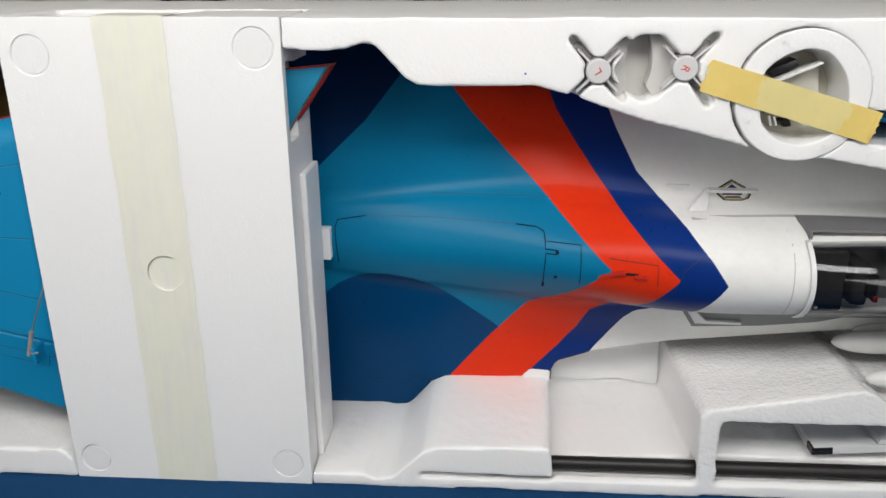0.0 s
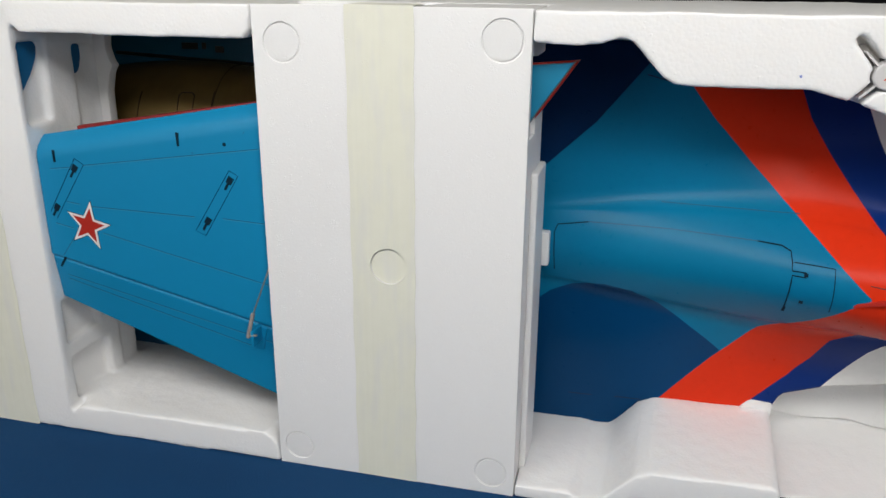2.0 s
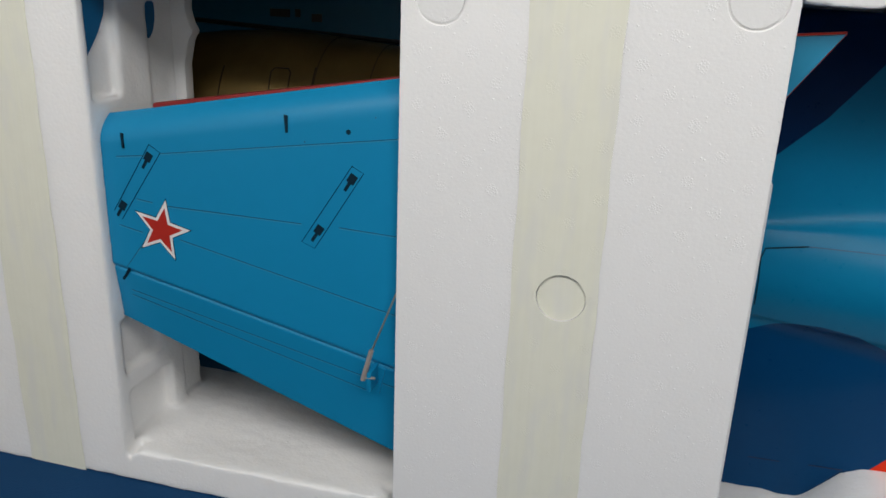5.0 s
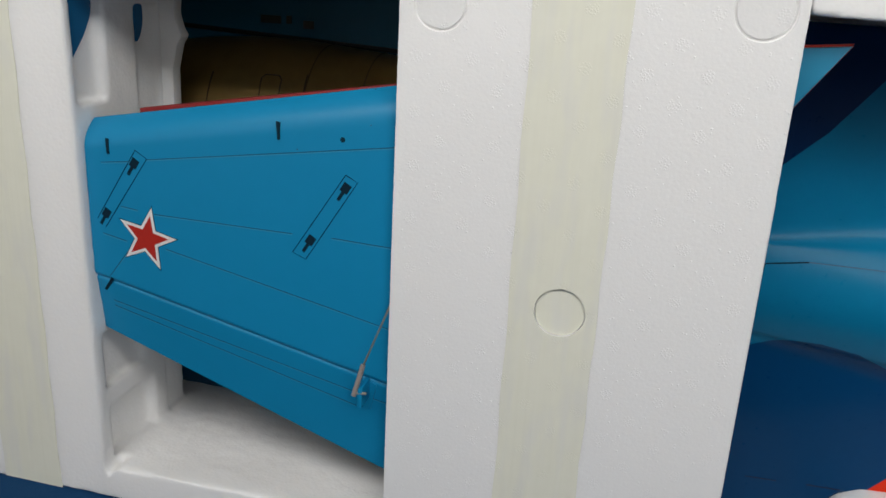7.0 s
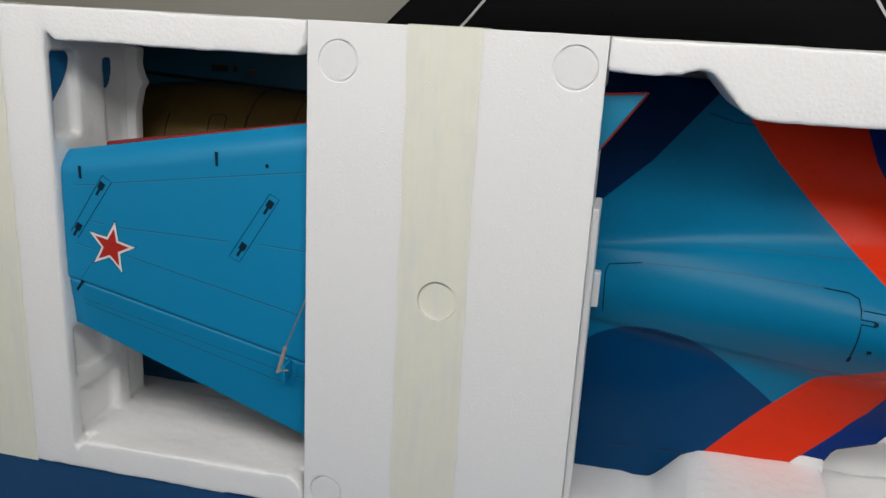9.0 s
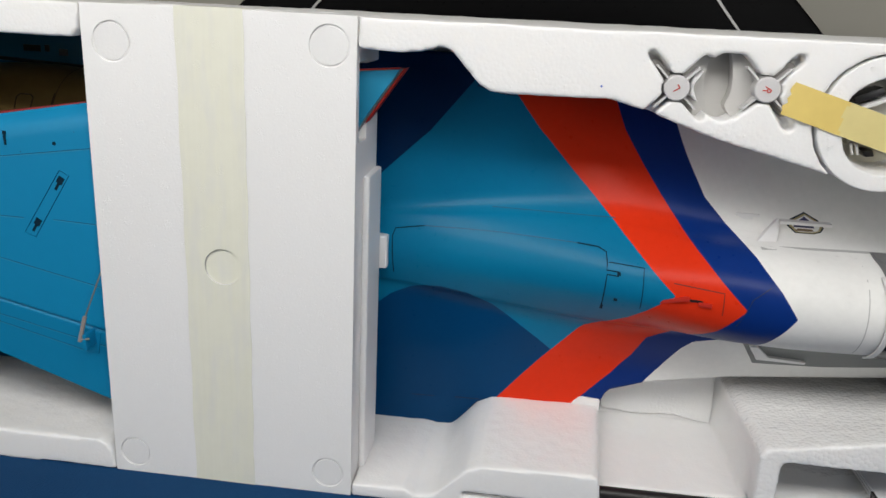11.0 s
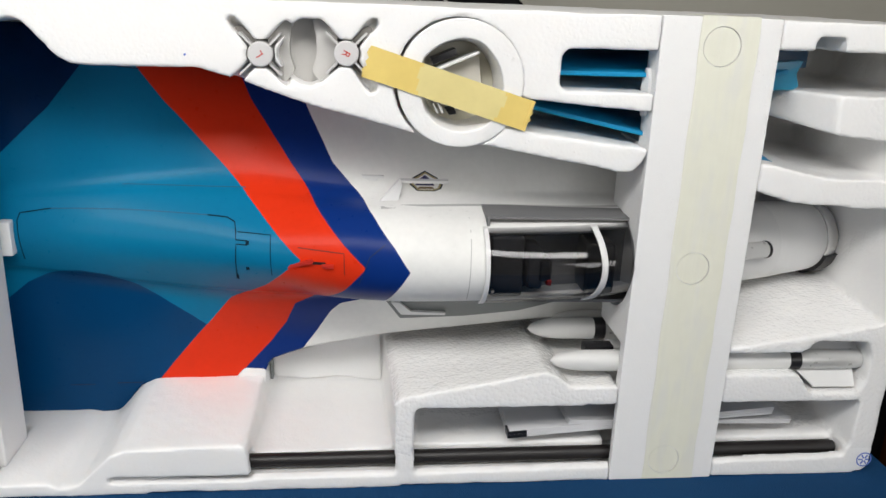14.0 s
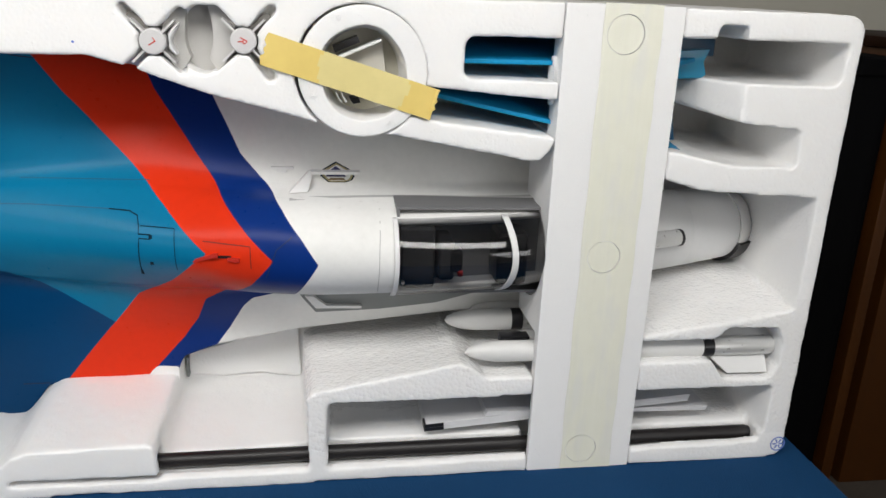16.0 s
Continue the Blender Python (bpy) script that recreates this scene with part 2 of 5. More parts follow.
def body_paint():
    m, t, b = nodes_of("painted_foam_fuselage")
    co = t.nodes.new("ShaderNodeTexCoord").outputs["Object"]
    xyz = t.nodes.new("ShaderNodeSeparateXYZ")
    wob = noise_out(t, co, 26.0, 2.0)
    t.links.new(co, xyz.inputs[0])
    x, z = xyz.outputs[0], xyz.outputs[2]
    x = maths(t, "ADD", x, maths(t, "MULTIPLY", maths(t, "SUBTRACT", wob, 0.5), 0.0016))

    def beyond(edge, along, value):
        lo, hi = edge[0][0], edge[-1][0]
        fac = maths(t, "DIVIDE", maths(t, "SUBTRACT", along, lo), hi - lo)
        f = ramp_out(t, fac, [((p - lo) / (hi - lo), q) for p, q in edge])
        d = maths(t, "MULTIPLY", maths(t, "SUBTRACT", value, f), 1400.0)
        return maths(t, "ADD", d, 0.5, clamp=True)

    col = mix(t, beyond(LOW_EDGE, x, z), (0.001, 0.046, 0.142), (0.003, 0.165, 0.318))
    col = mix(t, beyond(NAVY_EDGE, x, z), col, (0.001, 0.023, 0.086))
    col = mix(t, beyond(RED_EDGE, z, x), col, (0.70, 0.034, 0.008))
    col = mix(t, beyond(BLUE_EDGE, z, x), col, (0.004, 0.028, 0.175))
    col = mix(t, beyond(WHITE_EDGE, z, x), col, (0.78, 0.78, 0.76))
    f = noise_out(t, co, 160.0, 3.0)
    g = noise_out(t, co, 14.0, 3.0)
    k = maths(t, "ADD", maths(t, "MULTIPLY", maths(t, "SUBTRACT", f, 0.5), 0.10), maths(t, "MULTIPLY", maths(t, "SUBTRACT", g, 0.5), 0.16))
    hsv = t.nodes.new("ShaderNodeHueSaturation")
    t.links.new(col, hsv.inputs["Color"])
    t.links.new(maths(t, "ADD", k, 1.0), hsv.inputs["Value"])
    t.links.new(hsv.outputs[0], b.inputs["Base Color"])
    t.links.new(maths(t, "ADD", maths(t, "MULTIPLY", f, 0.08), 0.25), b.inputs["Roughness"])
    b.inputs["Specular IOR Level"].default_value = 0.11
    bump(t, b, maths(t, "ADD", f, maths(t, "MULTIPLY", g, 3.0)), 0.25, 0.00035)
    return m


BODY_PAINT = body_paint()


def tinted_glass():
    m, t, b = nodes_of("smoked_canopy_glass")
    t.nodes.remove(b)
    out = t.nodes["Material Output"]
    clear = put(t, "ShaderNodeBsdfTransparent", Color=(0.64, 0.64, 0.65, 1))
    gloss = put(t, "ShaderNodeBsdfGlossy", Color=(1, 1, 1, 1), Roughness=0.04)
    fr = put(t, "ShaderNodeFresnel", IOR=1.5)
    mx = t.nodes.new("ShaderNodeMixShader")
    t.links.new(fr.outputs[0], mx.inputs[0])
    t.links.new(clear.outputs[0], mx.inputs[1])
    t.links.new(gloss.outputs[0], mx.inputs[2])
    t.links.new(mx.outputs[0], out.inputs["Surface"])
    return m


GLASS = tinted_glass()


# ---- mesh helpers ----
def mesh_of(name, bm, material):
    bmesh.ops.recalc_face_normals(bm, faces=bm.faces)
    me = bpy.data.meshes.new(name)
    bm.to_mesh(me)
    bm.free()
    if material:
        me.materials.append(material)
    return me


def smooth(me, degrees=35):
    me.polygons.foreach_set("use_smooth", [True] * len(me.polygons))
    bm = bmesh.new()
    bm.from_mesh(me)
    for e in bm.edges:
        if len(e.link_faces) == 2 and e.calc_face_angle(0) > radians(degrees):
            e.smooth = False
    bm.to_mesh(me)
    bm.free()


def part(name, bm, material, parent=None, label=""):
    """Links a bmesh as one mesh object, under a thing or a part if given."""
    me = mesh_of(name, bm, material)
    smooth(me, 35 if len(me.polygons) < 60000 else 100)
    ob = new(name, me)
    if material in (FOAM, FOAM_MARKED) and len(me.polygons) < 20000:
        w = ob.modifiers.new("even", "WEIGHTED_NORMAL")
        w.mode, w.weight, w.keep_sharp = "FACE_AREA", 100, True
    if parent:
        ob.parent = parent
        ob.matrix_parent_inverse = parent.matrix_world.inverted()
    if label:
        tagged(ob, label)
    return ob


def thing(name, place, label, category, group="", kind=""):
    ob = new(name)
    ob.location = place
    ob.matrix_world = Matrix.Translation(place)
    return tagged(ob, label, category, group, kind)


def loft(front, back, y0, y1):
    """A solid between two outlines in x and z, the first at y0, the second at y1."""
    bm = bmesh.new()
    a = [bm.verts.new((x, y0, z)) for x, z in front]
    b = [bm.verts.new((x, y1, z)) for x, z in back]
    bm.faces.new(a)
    bm.faces.new(b[::-1])
    for i in range(len(a)):
        j = (i + 1) % len(a)
        bm.faces.new((a[i], b[i], b[j], a[j]))
    bmesh.ops.recalc_face_normals(bm, faces=bm.faces)
    return bm


def prism(outline, y0, y1):
    return loft(outline, outline, y0, y1)


def box(x0, x1, y0, y1, z0, z1):
    return prism([(x0, z0), (x1, z0), (x1, z1), (x0, z1)], y0, y1)


def column(outline, z0, z1):
    """A solid with an outline in x and y."""
    bm = bmesh.new()
    a = [bm.verts.new((x, y, z0)) for x, y in outline]
    b = [bm.verts.new((x, y, z1)) for x, y in outline]
    bm.faces.new(a)
    bm.faces.new(b[::-1])
    for i in range(len(a)):
        j = (i + 1) % len(a)
        bm.faces.new((a[i], b[i], b[j], a[j]))
    bmesh.ops.recalc_face_normals(bm, faces=bm.faces)
    return bm


def circle(cx, cz, r, n=32, start=0.0):
    return [(cx + r * math.cos(start + 2 * math.pi * i / n), cz + r * math.sin(start + 2 * math.pi * i / n)) for i in range(n)]


def rounded(points, r, n=4):
    """The outline with its corners rounded by about r."""
    out = []
    for i, p in enumerate(points):
        a, b = Vector(points[i - 1]), Vector(points[(i + 1) % len(points)])
        p = Vector(p)
        u, v = (a - p), (b - p)
        k = min(r, u.length * 0.45, v.length * 0.45)
        s, e = p + u.normalized() * k, p + v.normalized() * k
        for j in range(n + 1):
            w = j / n
            q = s * (1 - w) ** 2 + p * 2 * w * (1 - w) + e * w ** 2
            out.append((q.x, q.y))
    return out


def bar(a, b, width, cx=0.0, cz=0.0):
    """A long rectangle from a to b, rounded at the end b."""
    a, b = Vector(a), Vector(b)
    d = (b - a).normalized()
    s = Vector((-d.y, d.x)) * width / 2
    pts = [a + s, a - s]
    base = math.atan2(-s.y, -s.x)
    for i in range(7):
        ang = base + math.pi * i / 6
        pts.append(b + Vector((math.cos(ang), math.sin(ang))) * width / 2)
    return [(p.x, p.y) for p in pts]


def lathe(profile, steps=32):
    """A solid turned about x: (x, radius) pairs."""
    bm = bmesh.new()
    rings = []
    for x, r in profile:
        rings.append([bm.verts.new((x, r * math.cos(2 * math.pi * i / steps), r * math.sin(2 * math.pi * i / steps))) for i in range(steps)])
    for p, q in zip(rings, rings[1:]):
        for i in range(steps):
            j = (i + 1) % steps
            bm.faces.new((p[i], p[j], q[j], q[i]))
    bm.faces.new(rings[0][::-1])
    bm.faces.new(rings[-1])
    return bm


def bevelled(bm, width, segments=2, degrees=40):
    edges = [e for e in bm.edges if len(e.link_faces) == 2 and e.calc_face_angle(0) > radians(degrees)]
    bmesh.ops.bevel(bm, geom=edges, offset=width, segments=segments, affect="EDGES", clamp_overlap=True, profile=0.6)
    return bm


def carve(base, cutters, width=0.0, segments=2, voxel=0.0, rounds=0):
    """The base solid less the cutters, with softened edges, as a bmesh."""
    ob = new("carving", mesh_of("carving", base, None))
    made = [ob]
    for c in cutters:
        cut = new("cutter", mesh_of("cutter", c, None))
        made.append(cut)
        m = ob.modifiers.new("cut", "BOOLEAN")
        m.object, m.operation, m.solver = cut, "DIFFERENCE", "EXACT"
    if width:
        w = ob.modifiers.new("soft", "BEVEL")
        w.width, w.segments, w.limit_method, w.angle_limit = width, segments, "ANGLE", radians(38)
    if voxel:
        v = ob.modifiers.new("moulded", "REMESH")
        v.mode, v.voxel_size = "VOXEL", voxel
        s = ob.modifiers.new("worn", "SMOOTH")
        s.factor, s.iterations = 0.5, rounds
    graph = bpy.context.evaluated_depsgraph_get()
    me = bpy.data.meshes.new_from_object(ob.evaluated_get(graph))
    bm = bmesh.new()
    bm.from_mesh(me)
    for o in made:
        data = o.data
        bpy.data.objects.remove(o)
        bpy.data.meshes.remove(data)
    bpy.data.meshes.remove(me)
    return bm


def foot(x):
    """Height of the table under the box."""
    return 0.0085 + 0.0098 * x


# ---- room ----
FLOOR = -0.74
part("floor", box(-2.6, 3.2, -2.6, 2.0, FLOOR - 0.08, FLOOR), CARPET)
tagged(bpy.data.objects["floor"], "grey-brown carpet floor of the room", "floor", kind="structure")
for nm, b in (("wall_north", (-2.6, 3.2, 1.55, 1.65)), ("wall_west", (-2.7, -2.6, -2.6, 2.0)), ("wall_east", (3.2, 3.3, -2.6, 2.0)), ("wall_south", (-2.6, 3.2, -2.7, -2.6))):
    tagged(part(nm, box(*b, FLOOR, 1.75), WALL), "plain cream painted wall", "wall", kind="structure")
tagged(part("ceiling", box(-2.7, 3.3, -2.7, 2.0, 1.75, 1.83), CEIL), "white painted ceiling", "ceiling", kind="structure")


def sloped_slab(x0, x1, y0, y1, thick):
    bm = box(x0, x1, y0, y1, -thick, 0.0)
    for v in bm.verts:
        v.co.z += foot(v.co.x)
    return bm


table = thing("table", (0.22, -0.1, FLOOR), "table draped with a dark blue cloth", "table")
bm = sloped_slab(-0.522, 0.968, -0.62, 0.42, 0.03)
part("tabletop", bevelled(bm, 0.006, 3), CLOTH, table, "dark blue cloth-covered top")
for x in (-0.46, 0.90):
    for y in (-0.55, 0.35):
        part("leg", box(x - 0.03, x + 0.03, y - 0.03, y + 0.03, FLOOR, foot(x) - 0.03), DARK_WOOD, table)

case = thing("black_case", (0.2, 0.95, FLOOR), "large glossy black case with a thin pale seam", "case")
outl = [(-1.05, FLOOR), (1.45, FLOOR), (0.98, 0.20), (0.735, 0.45), (0.60, 0.585), (0.50, 0.64), (-0.08, 0.64), (-0.20, 0.585), (-0.335, 0.45), (-0.58, 0.20)]
part("shell", bevelled(prism(rounded(outl, 0.05), 0.95, 1.35), 0.008, 3), BLACK_GLOSS, case)
for side in (-1, 1):
    pts = []
    for i in range(15):
        u = i / 14
        pts.append((0.2 + side * (0.28 + 0.16 * u + 0.10 * u * u), 0.60 - 0.30 * u))
    bm = bmesh.new()
    quad = []
    for x, z in pts:
        quad.append([bm.verts.new((x + dx, y, z)) for dx, y in ((-0.003, 0.951), (0.003, 0.951), (0.003, 0.945), (-0.003, 0.945))])
    for p, q in zip(quad, quad[1:]):
        for i in range(4):
            bm.faces.new((p[i], p[(i + 1) % 4], q[(i + 1) % 4], q[i]))
    part("seam", bm, SILVER, case, "thin pale curved seam")

cab = thing("wooden_wardrobe", (2.2, 1.1, FLOOR), "orange-brown wooden wardrobe with dark gaps", "wardrobe")
part("side_board", bevelled(box(1.765, 1.795, 0.98, 1.5, FLOOR, 0.36), 0.006), WOOD, cab)
part("gap_strip", box(1.795, 1.825, 1.02, 1.5, FLOOR, 0.36), DARK_WOOD, cab)
part("door", bevelled(box(1.825, 2.6, 0.985, 1.5, FLOOR, 0.36), 0.006), WOOD, cab)
part("top", bevelled(box(1.75, 2.62, 0.97, 1.5, 0.36, 0.385), 0.006), DARK_WOOD, cab)
bag = thing("dark_bag", (1.3, 0.9, FLOOR), "dark fabric bag standing beside the wardrobe", "bag")
part("bag_body", bevelled(box(0.985, 1.760, 1.0, 1.4, FLOOR, 0.335), 0.03, 4), SMOKE, bag)
part("flap", bevelled(box(0.995, 1.750, 0.99, 1.39, 0.30, 0.345), 0.012, 3), SMOKE, bag)
for x in (1.15, 1.55):
    part("strap", bevelled(box(x - 0.02, x + 0.02, 0.983, 0.999, FLOOR + 0.05, 0.33), 0.003), BLACK, bag)

lamp = thing("hanging_lamp", LAMP_EYE, "white rectangular lamp hanging from the ceiling", "lamp")
bm = box(-0.94, 0.94, -0.17, 0.17, 0.02, 0.07)
bm.transform(look(LAMP_EYE, LAMP_AIM))
part("lamp_housing", bevelled(bm, 0.01), WHITE_PLASTIC, lamp)
for x in (-0.6, 0.8):
    part("hanger", box(x - 0.01, x + 0.01, -0.83, -0.81, 1.07, 1.75), WHITE_PLASTIC, lamp)
for nm, x, z, w, h in (("window_1", 1.65, 0.75, 1.3, 0.80), ("window_2", -1.55, 0.75, 1.3, 0.80)):
    win = thing(nm, (x, -2.56, z), "white framed window in the room wall", "window", kind="structure")
    for a, bb, c0, d in ((x - w / 2 - 0.06, x - w / 2, z - h / 2 - 0.06, z + h / 2 + 0.06), (x + w / 2, x + w / 2 + 0.06, z - h / 2 - 0.06, z + h / 2 + 0.06), (x - w / 2, x + w / 2, z - h / 2 - 0.06, z - h / 2), (x - w / 2, x + w / 2, z + h / 2, z + h / 2 + 0.06)):
        part("window_frame", box(a, bb, -2.599, -2.54, c0, d), WHITE_PLASTIC, win)

# ---- foam box ----
RAIL = [(0.125, 0.416), (0.151, 0.415), (0.168, 0.417), (0.181, 0.421), (0.190, 0.420), (0.198, 0.412), (0.215, 0.394), (0.223, 0.389), (0.237, 0.388), (0.263, 0.388), (0.315, 0.389), (0.331, 0.385), (0.344, 0.382), (0.387, 0.367), (0.4785, 0.3435)]
RAIL_END = [(0.547, 0.333), (0.654, 0.314), (0.668, 0.314), (0.676, 0.322), (0.679, 0.332)]
FLOOR_FRONT = [(0.05, 0.022), (0.12, 0.022), (0.166, 0.024), (0.178, 0.018), (0.190, 0.020), (0.197, 0.023), (0.223, 0.050), (0.235, 0.055), (0.335, 0.059), (0.342, 0.056), (0.345, 0.0345), (0.4755, 0.0375), (0.473, 0.098), (0.480, 0.105), (0.492, 0.107), (0.610, 0.129), (0.622, 0.124), (0.634, 0.114), (0.70, 0.114)]
FLOOR_BACK = [(0.05, 0.026), (0.12, 0.027), (0.166, 0.028), (0.178, 0.026), (0.196, 0.027), (0.200, 0.030), (0.226, 0.062), (0.238, 0.068), (0.330, 0.071), (0.345, 0.070), (0.348, 0.044), (0.468, 0.044), (0.468, 0.096), (0.476, 0.102), (0.492, 0.105), (0.610, 0.121), (0.622, 0.117), (0.634, 0.110), (0.70, 0.110)]


def tray():
    base = prism(rounded([(-0.516, foot(-0.516)), (0.940, foot(0.94)), (0.940, 0.4405), (-0.516, 0.4405)], 0.016, 5), 0.0, 0.26)
    cut = []
    # space for the two straps
    cut.append(box(-0.1155, 0.1175, -0.02, 0.10, -0.05, 0.50))
    cut.append(box(0.6785, 0.7795, -0.02, 0.062, -0.05, 0.50))
    # left opening
    f = rounded([(-0.353, 0.0345), (-0.10, 0.0380), (-0.10, 0.412), (-0.353, 0.412)], 0.006, 4)
    b = rounded([(-0.353, 0.0335), (-0.10, 0.0420), (-0.10, 0.424), (-0.353, 0.424)], 0.006, 4)
    cut.append(loft(f, b, -0.004, 0.157))
    cut.append(box(-0.445, -0.10, 0.1249, 0.235, 0.0350, 0.424))
    # rounded ends of the two rails beside the boards
    cut.append(prism([(-0.3537, 0.460), (-0.3537, 0.395), (-0.333, 0.395), (-0.333, 0.4105), (-0.343, 0.4130), (-0.350, 0.4190), (-0.3530, 0.4290), (-0.3532, 0.460)], -0.01, 0.030))
    cut.append(prism([(-0.110, 0.460), (-0.110, 0.400), (-0.130, 0.400), (-0.129, 0.4120), (-0.123, 0.4135), (-0.1185, 0.4195), (-0.1165, 0.430), (-0.1160, 0.460)], -0.01, 0.030))
    cut.append(prism([(-0.3537, -0.01), (-0.3537, 0.050), (-0.338, 0.050), (-0.338, 0.0355), (-0.346, 0.0310), (-0.351, 0.0240), (-0.3530, 0.012), (-0.3532, -0.01)], -0.01, 0.020))
    cut.append(prism([(-0.110, -0.01), (-0.110, 0.050), (-0.131, 0.050), (-0.130, 0.0370), (-0.123, 0.0335), (-0.1180, 0.0260), (-0.1165, 0.012), (-0.1160, -0.01)], -0.01, 0.020))
    # recesses in its end wall
    cut.append(box(-0.362, -0.34, 0.007, 0.040, 0.3270, 0.403))
    cut.append(box(-0.356, -0.34, 0.078, 0.111, 0.300, 0.396))
    cut.append(box(-0.363, -0.34, 0.012, 0.064, 0.099, 0.147))
    cut.append(box(-0.363, -0.34, 0.014, 0.073, 0.0345, 0.082))
    cut.append(box(-0.3565, -0.34, 0.0935, 0.130, 0.0345, 0.160))
    # large opening for the fuselage
    top = RAIL[::-1] + [(0.05, 0.42)]
    right = [(0.70, 0.332)] + [RAIL_END[4], RAIL_END[3], RAIL_END[2], RAIL_END[1], RAIL_END[0]]
    f = FLOOR_FRONT + right + top
    b = FLOOR_BACK + right + top
    cut.append(loft(f, b, -0.004, 0.158))
    # seat of the round ring
    cut.append(prism(circle(0.5185, 0.3822, 0.0515, 56), -0.02, 0.07))
    # slots for the fins
    cut.append(prism(rounded([(0.600, 0.380), (0.70, 0.378), (0.70, 0.4125), (0.600, 0.4125)], 0.007), -0.02, 0.13))
    cut.append(prism(rounded([(0.545, 0.374), (0.70, 0.3625), (0.70, 0.331), (0.545, 0.350)], 0.004), -0.02, 0.13))
    # cross-shaped sockets and the hollow between them
    for cx, cz, arms in ((0.3645, 0.4005, ((-0.0205, 0.024), (0.020, 0.022), (0.020, -0.020), (-0.024, -0.026))), (0.4300, 0.4030, ((-0.021, 0.022), (0.021, 0.024), (0.020, -0.026), (-0.021, -0.019)))):
        for dx, dz in arms:
            cut.append(prism(bar((cx, cz), (cx + dx, cz + dz), 0.0076), -0.02, 0.016))
        cut.append(prism(circle(cx, cz, 0.0108, 20), -0.02, 0.030))
    cut.append(prism(rounded([(0.3765, 0.402), (0.390, 0.425), (0.396, 0.428), (0.410, 0.428), (0.418, 0.420), (0.420, 0.402), (0.416, 0.390), (0.404, 0.378), (0.396, 0.378), (0.384, 0.386)], 0.003), -0.02, 0.034))
    # pocket for papers, groove for the rod
    cut.append(loft(rounded([(0.492, 0.0400), (0.916, 0.0435), (0.918, 0.0965), (0.492, 0.0935)], 0.006), rounded([(0.497, 0.050), (0.905, 0.052), (0.905, 0.0955), (0.497, 0.0935)], 0.006), -0.004, 0.13))
    cut.append(loft([(0.280, 0.022), (0.913, 0.026), (0.913, 0.048), (0.280, 0.043)], [(0.280, 0.022), (0.913, 0.026), (0.913, 0.048), (0.280, 0.043)], 0.0085, 0.0256))
    cut.append(loft([(0.345, 0.0225), (0.4755, 0.0240), (0.4755, 0.046), (0.345, 0.046)], [(0.345, 0.0290), (0.4755, 0.0310), (0.4755, 0.046), (0.345, 0.046)], -0.004, 0.0125))
    cut.append(loft([(0.4928, 0.0240), (0.9122, 0.0345), (0.9122, 0.0465), (0.4928, 0.0432)], [(0.4928, 0.0310), (0.9122, 0.0395), (0.9122, 0.0465), (0.4928, 0.0432)], -0.0043, 0.0127))
    cut.append(box(0.220, 0.346, -0.004, 0.018, 0.0225, 0.0285))
    cut.append(box(0.470, 0.497, -0.004, 0.0088, 0.0285, 0.0310))
    # end compartment for the nose
    cut.append(loft([(0.70, 0.140), (0.780, 0.151), (0.926, 0.174), (0.926, 0.283), (0.814, 0.289), (0.784, 0.298), (0.70, 0.32)], [(0.70, 0.172), (0.80, 0.182), (0.915, 0.192), (0.915, 0.278), (0.814, 0.284), (0.784, 0.292), (0.70, 0.32)], -0.004, 0.158))
    # fin pockets
    cut.append(prism(rounded([(0.70, 0.381), (0.926, 0.382), (0.930, 0.417), (0.70, 0.416)], 0.005), -0.02, 0.16))
    cut.append(prism(rounded([(0.8105, 0.410), (0.836, 0.410), (0.836, 0.4285), (0.812, 0.4285)], 0.003), -0.02, 0.095))
    cut.append(loft(rounded([(0.70, 0.375), (0.785, 0.361), (0.848, 0.348), (0.899, 0.343), (0.901, 0.3095), (0.842, 0.3105), (0.79, 0.322), (0.70, 0.325)], 0.004), rounded([(0.70, 0.375), (0.785, 0.361), (0.848, 0.348), (0.892, 0.343), (0.892, 0.3135), (0.842, 0.316), (0.79, 0.326), (0.70, 0.33)], 0.004), -0.02, 0.16))
    cut.append(loft([(0.70, 0.335), (0.846, 0.3475), (0.846, 0.383), (0.70, 0.383)], [(0.70, 0.335), (0.795, 0.350), (0.795, 0.383), (0.70, 0.383)], -0.01, 0.0945))
    # missile pocket
    cut.append(prism(rounded([(0.66, 0.1255), (0.850, 0.1245), (0.864, 0.1055), (0.913, 0.1055), (0.916, 0.113), (0.919, 0.118), (0.919, 0.144), (0.912, 0.158), (0.862, 0.158), (0.851, 0.147), (0.66, 0.143)], 0.003), -0.02, 0.085))
    return carve(base, cut, voxel=0.0022, rounds=3)


def worn(bm):
    """Slight waviness of the moulded foam, and swollen beads on its rough ledge."""
    bm.normal_update()
    for v in bm.verts:
        c = v.co
        d = 0.0007 * noise.noise(c * 28.0) + 0.0004 * noise.noise(c * 110.0)
        if 0.47 < c.x and 0.030 < c.z < 0.19 and c.y < 0.15:
            d += 0.0009 * (0.5 - noise.voronoi(c * 260.0)[0][0])
        if v.normal.y < -0.9 and c.y < 0.003:
            d *= 0.12
        v.co = c + v.normal * d


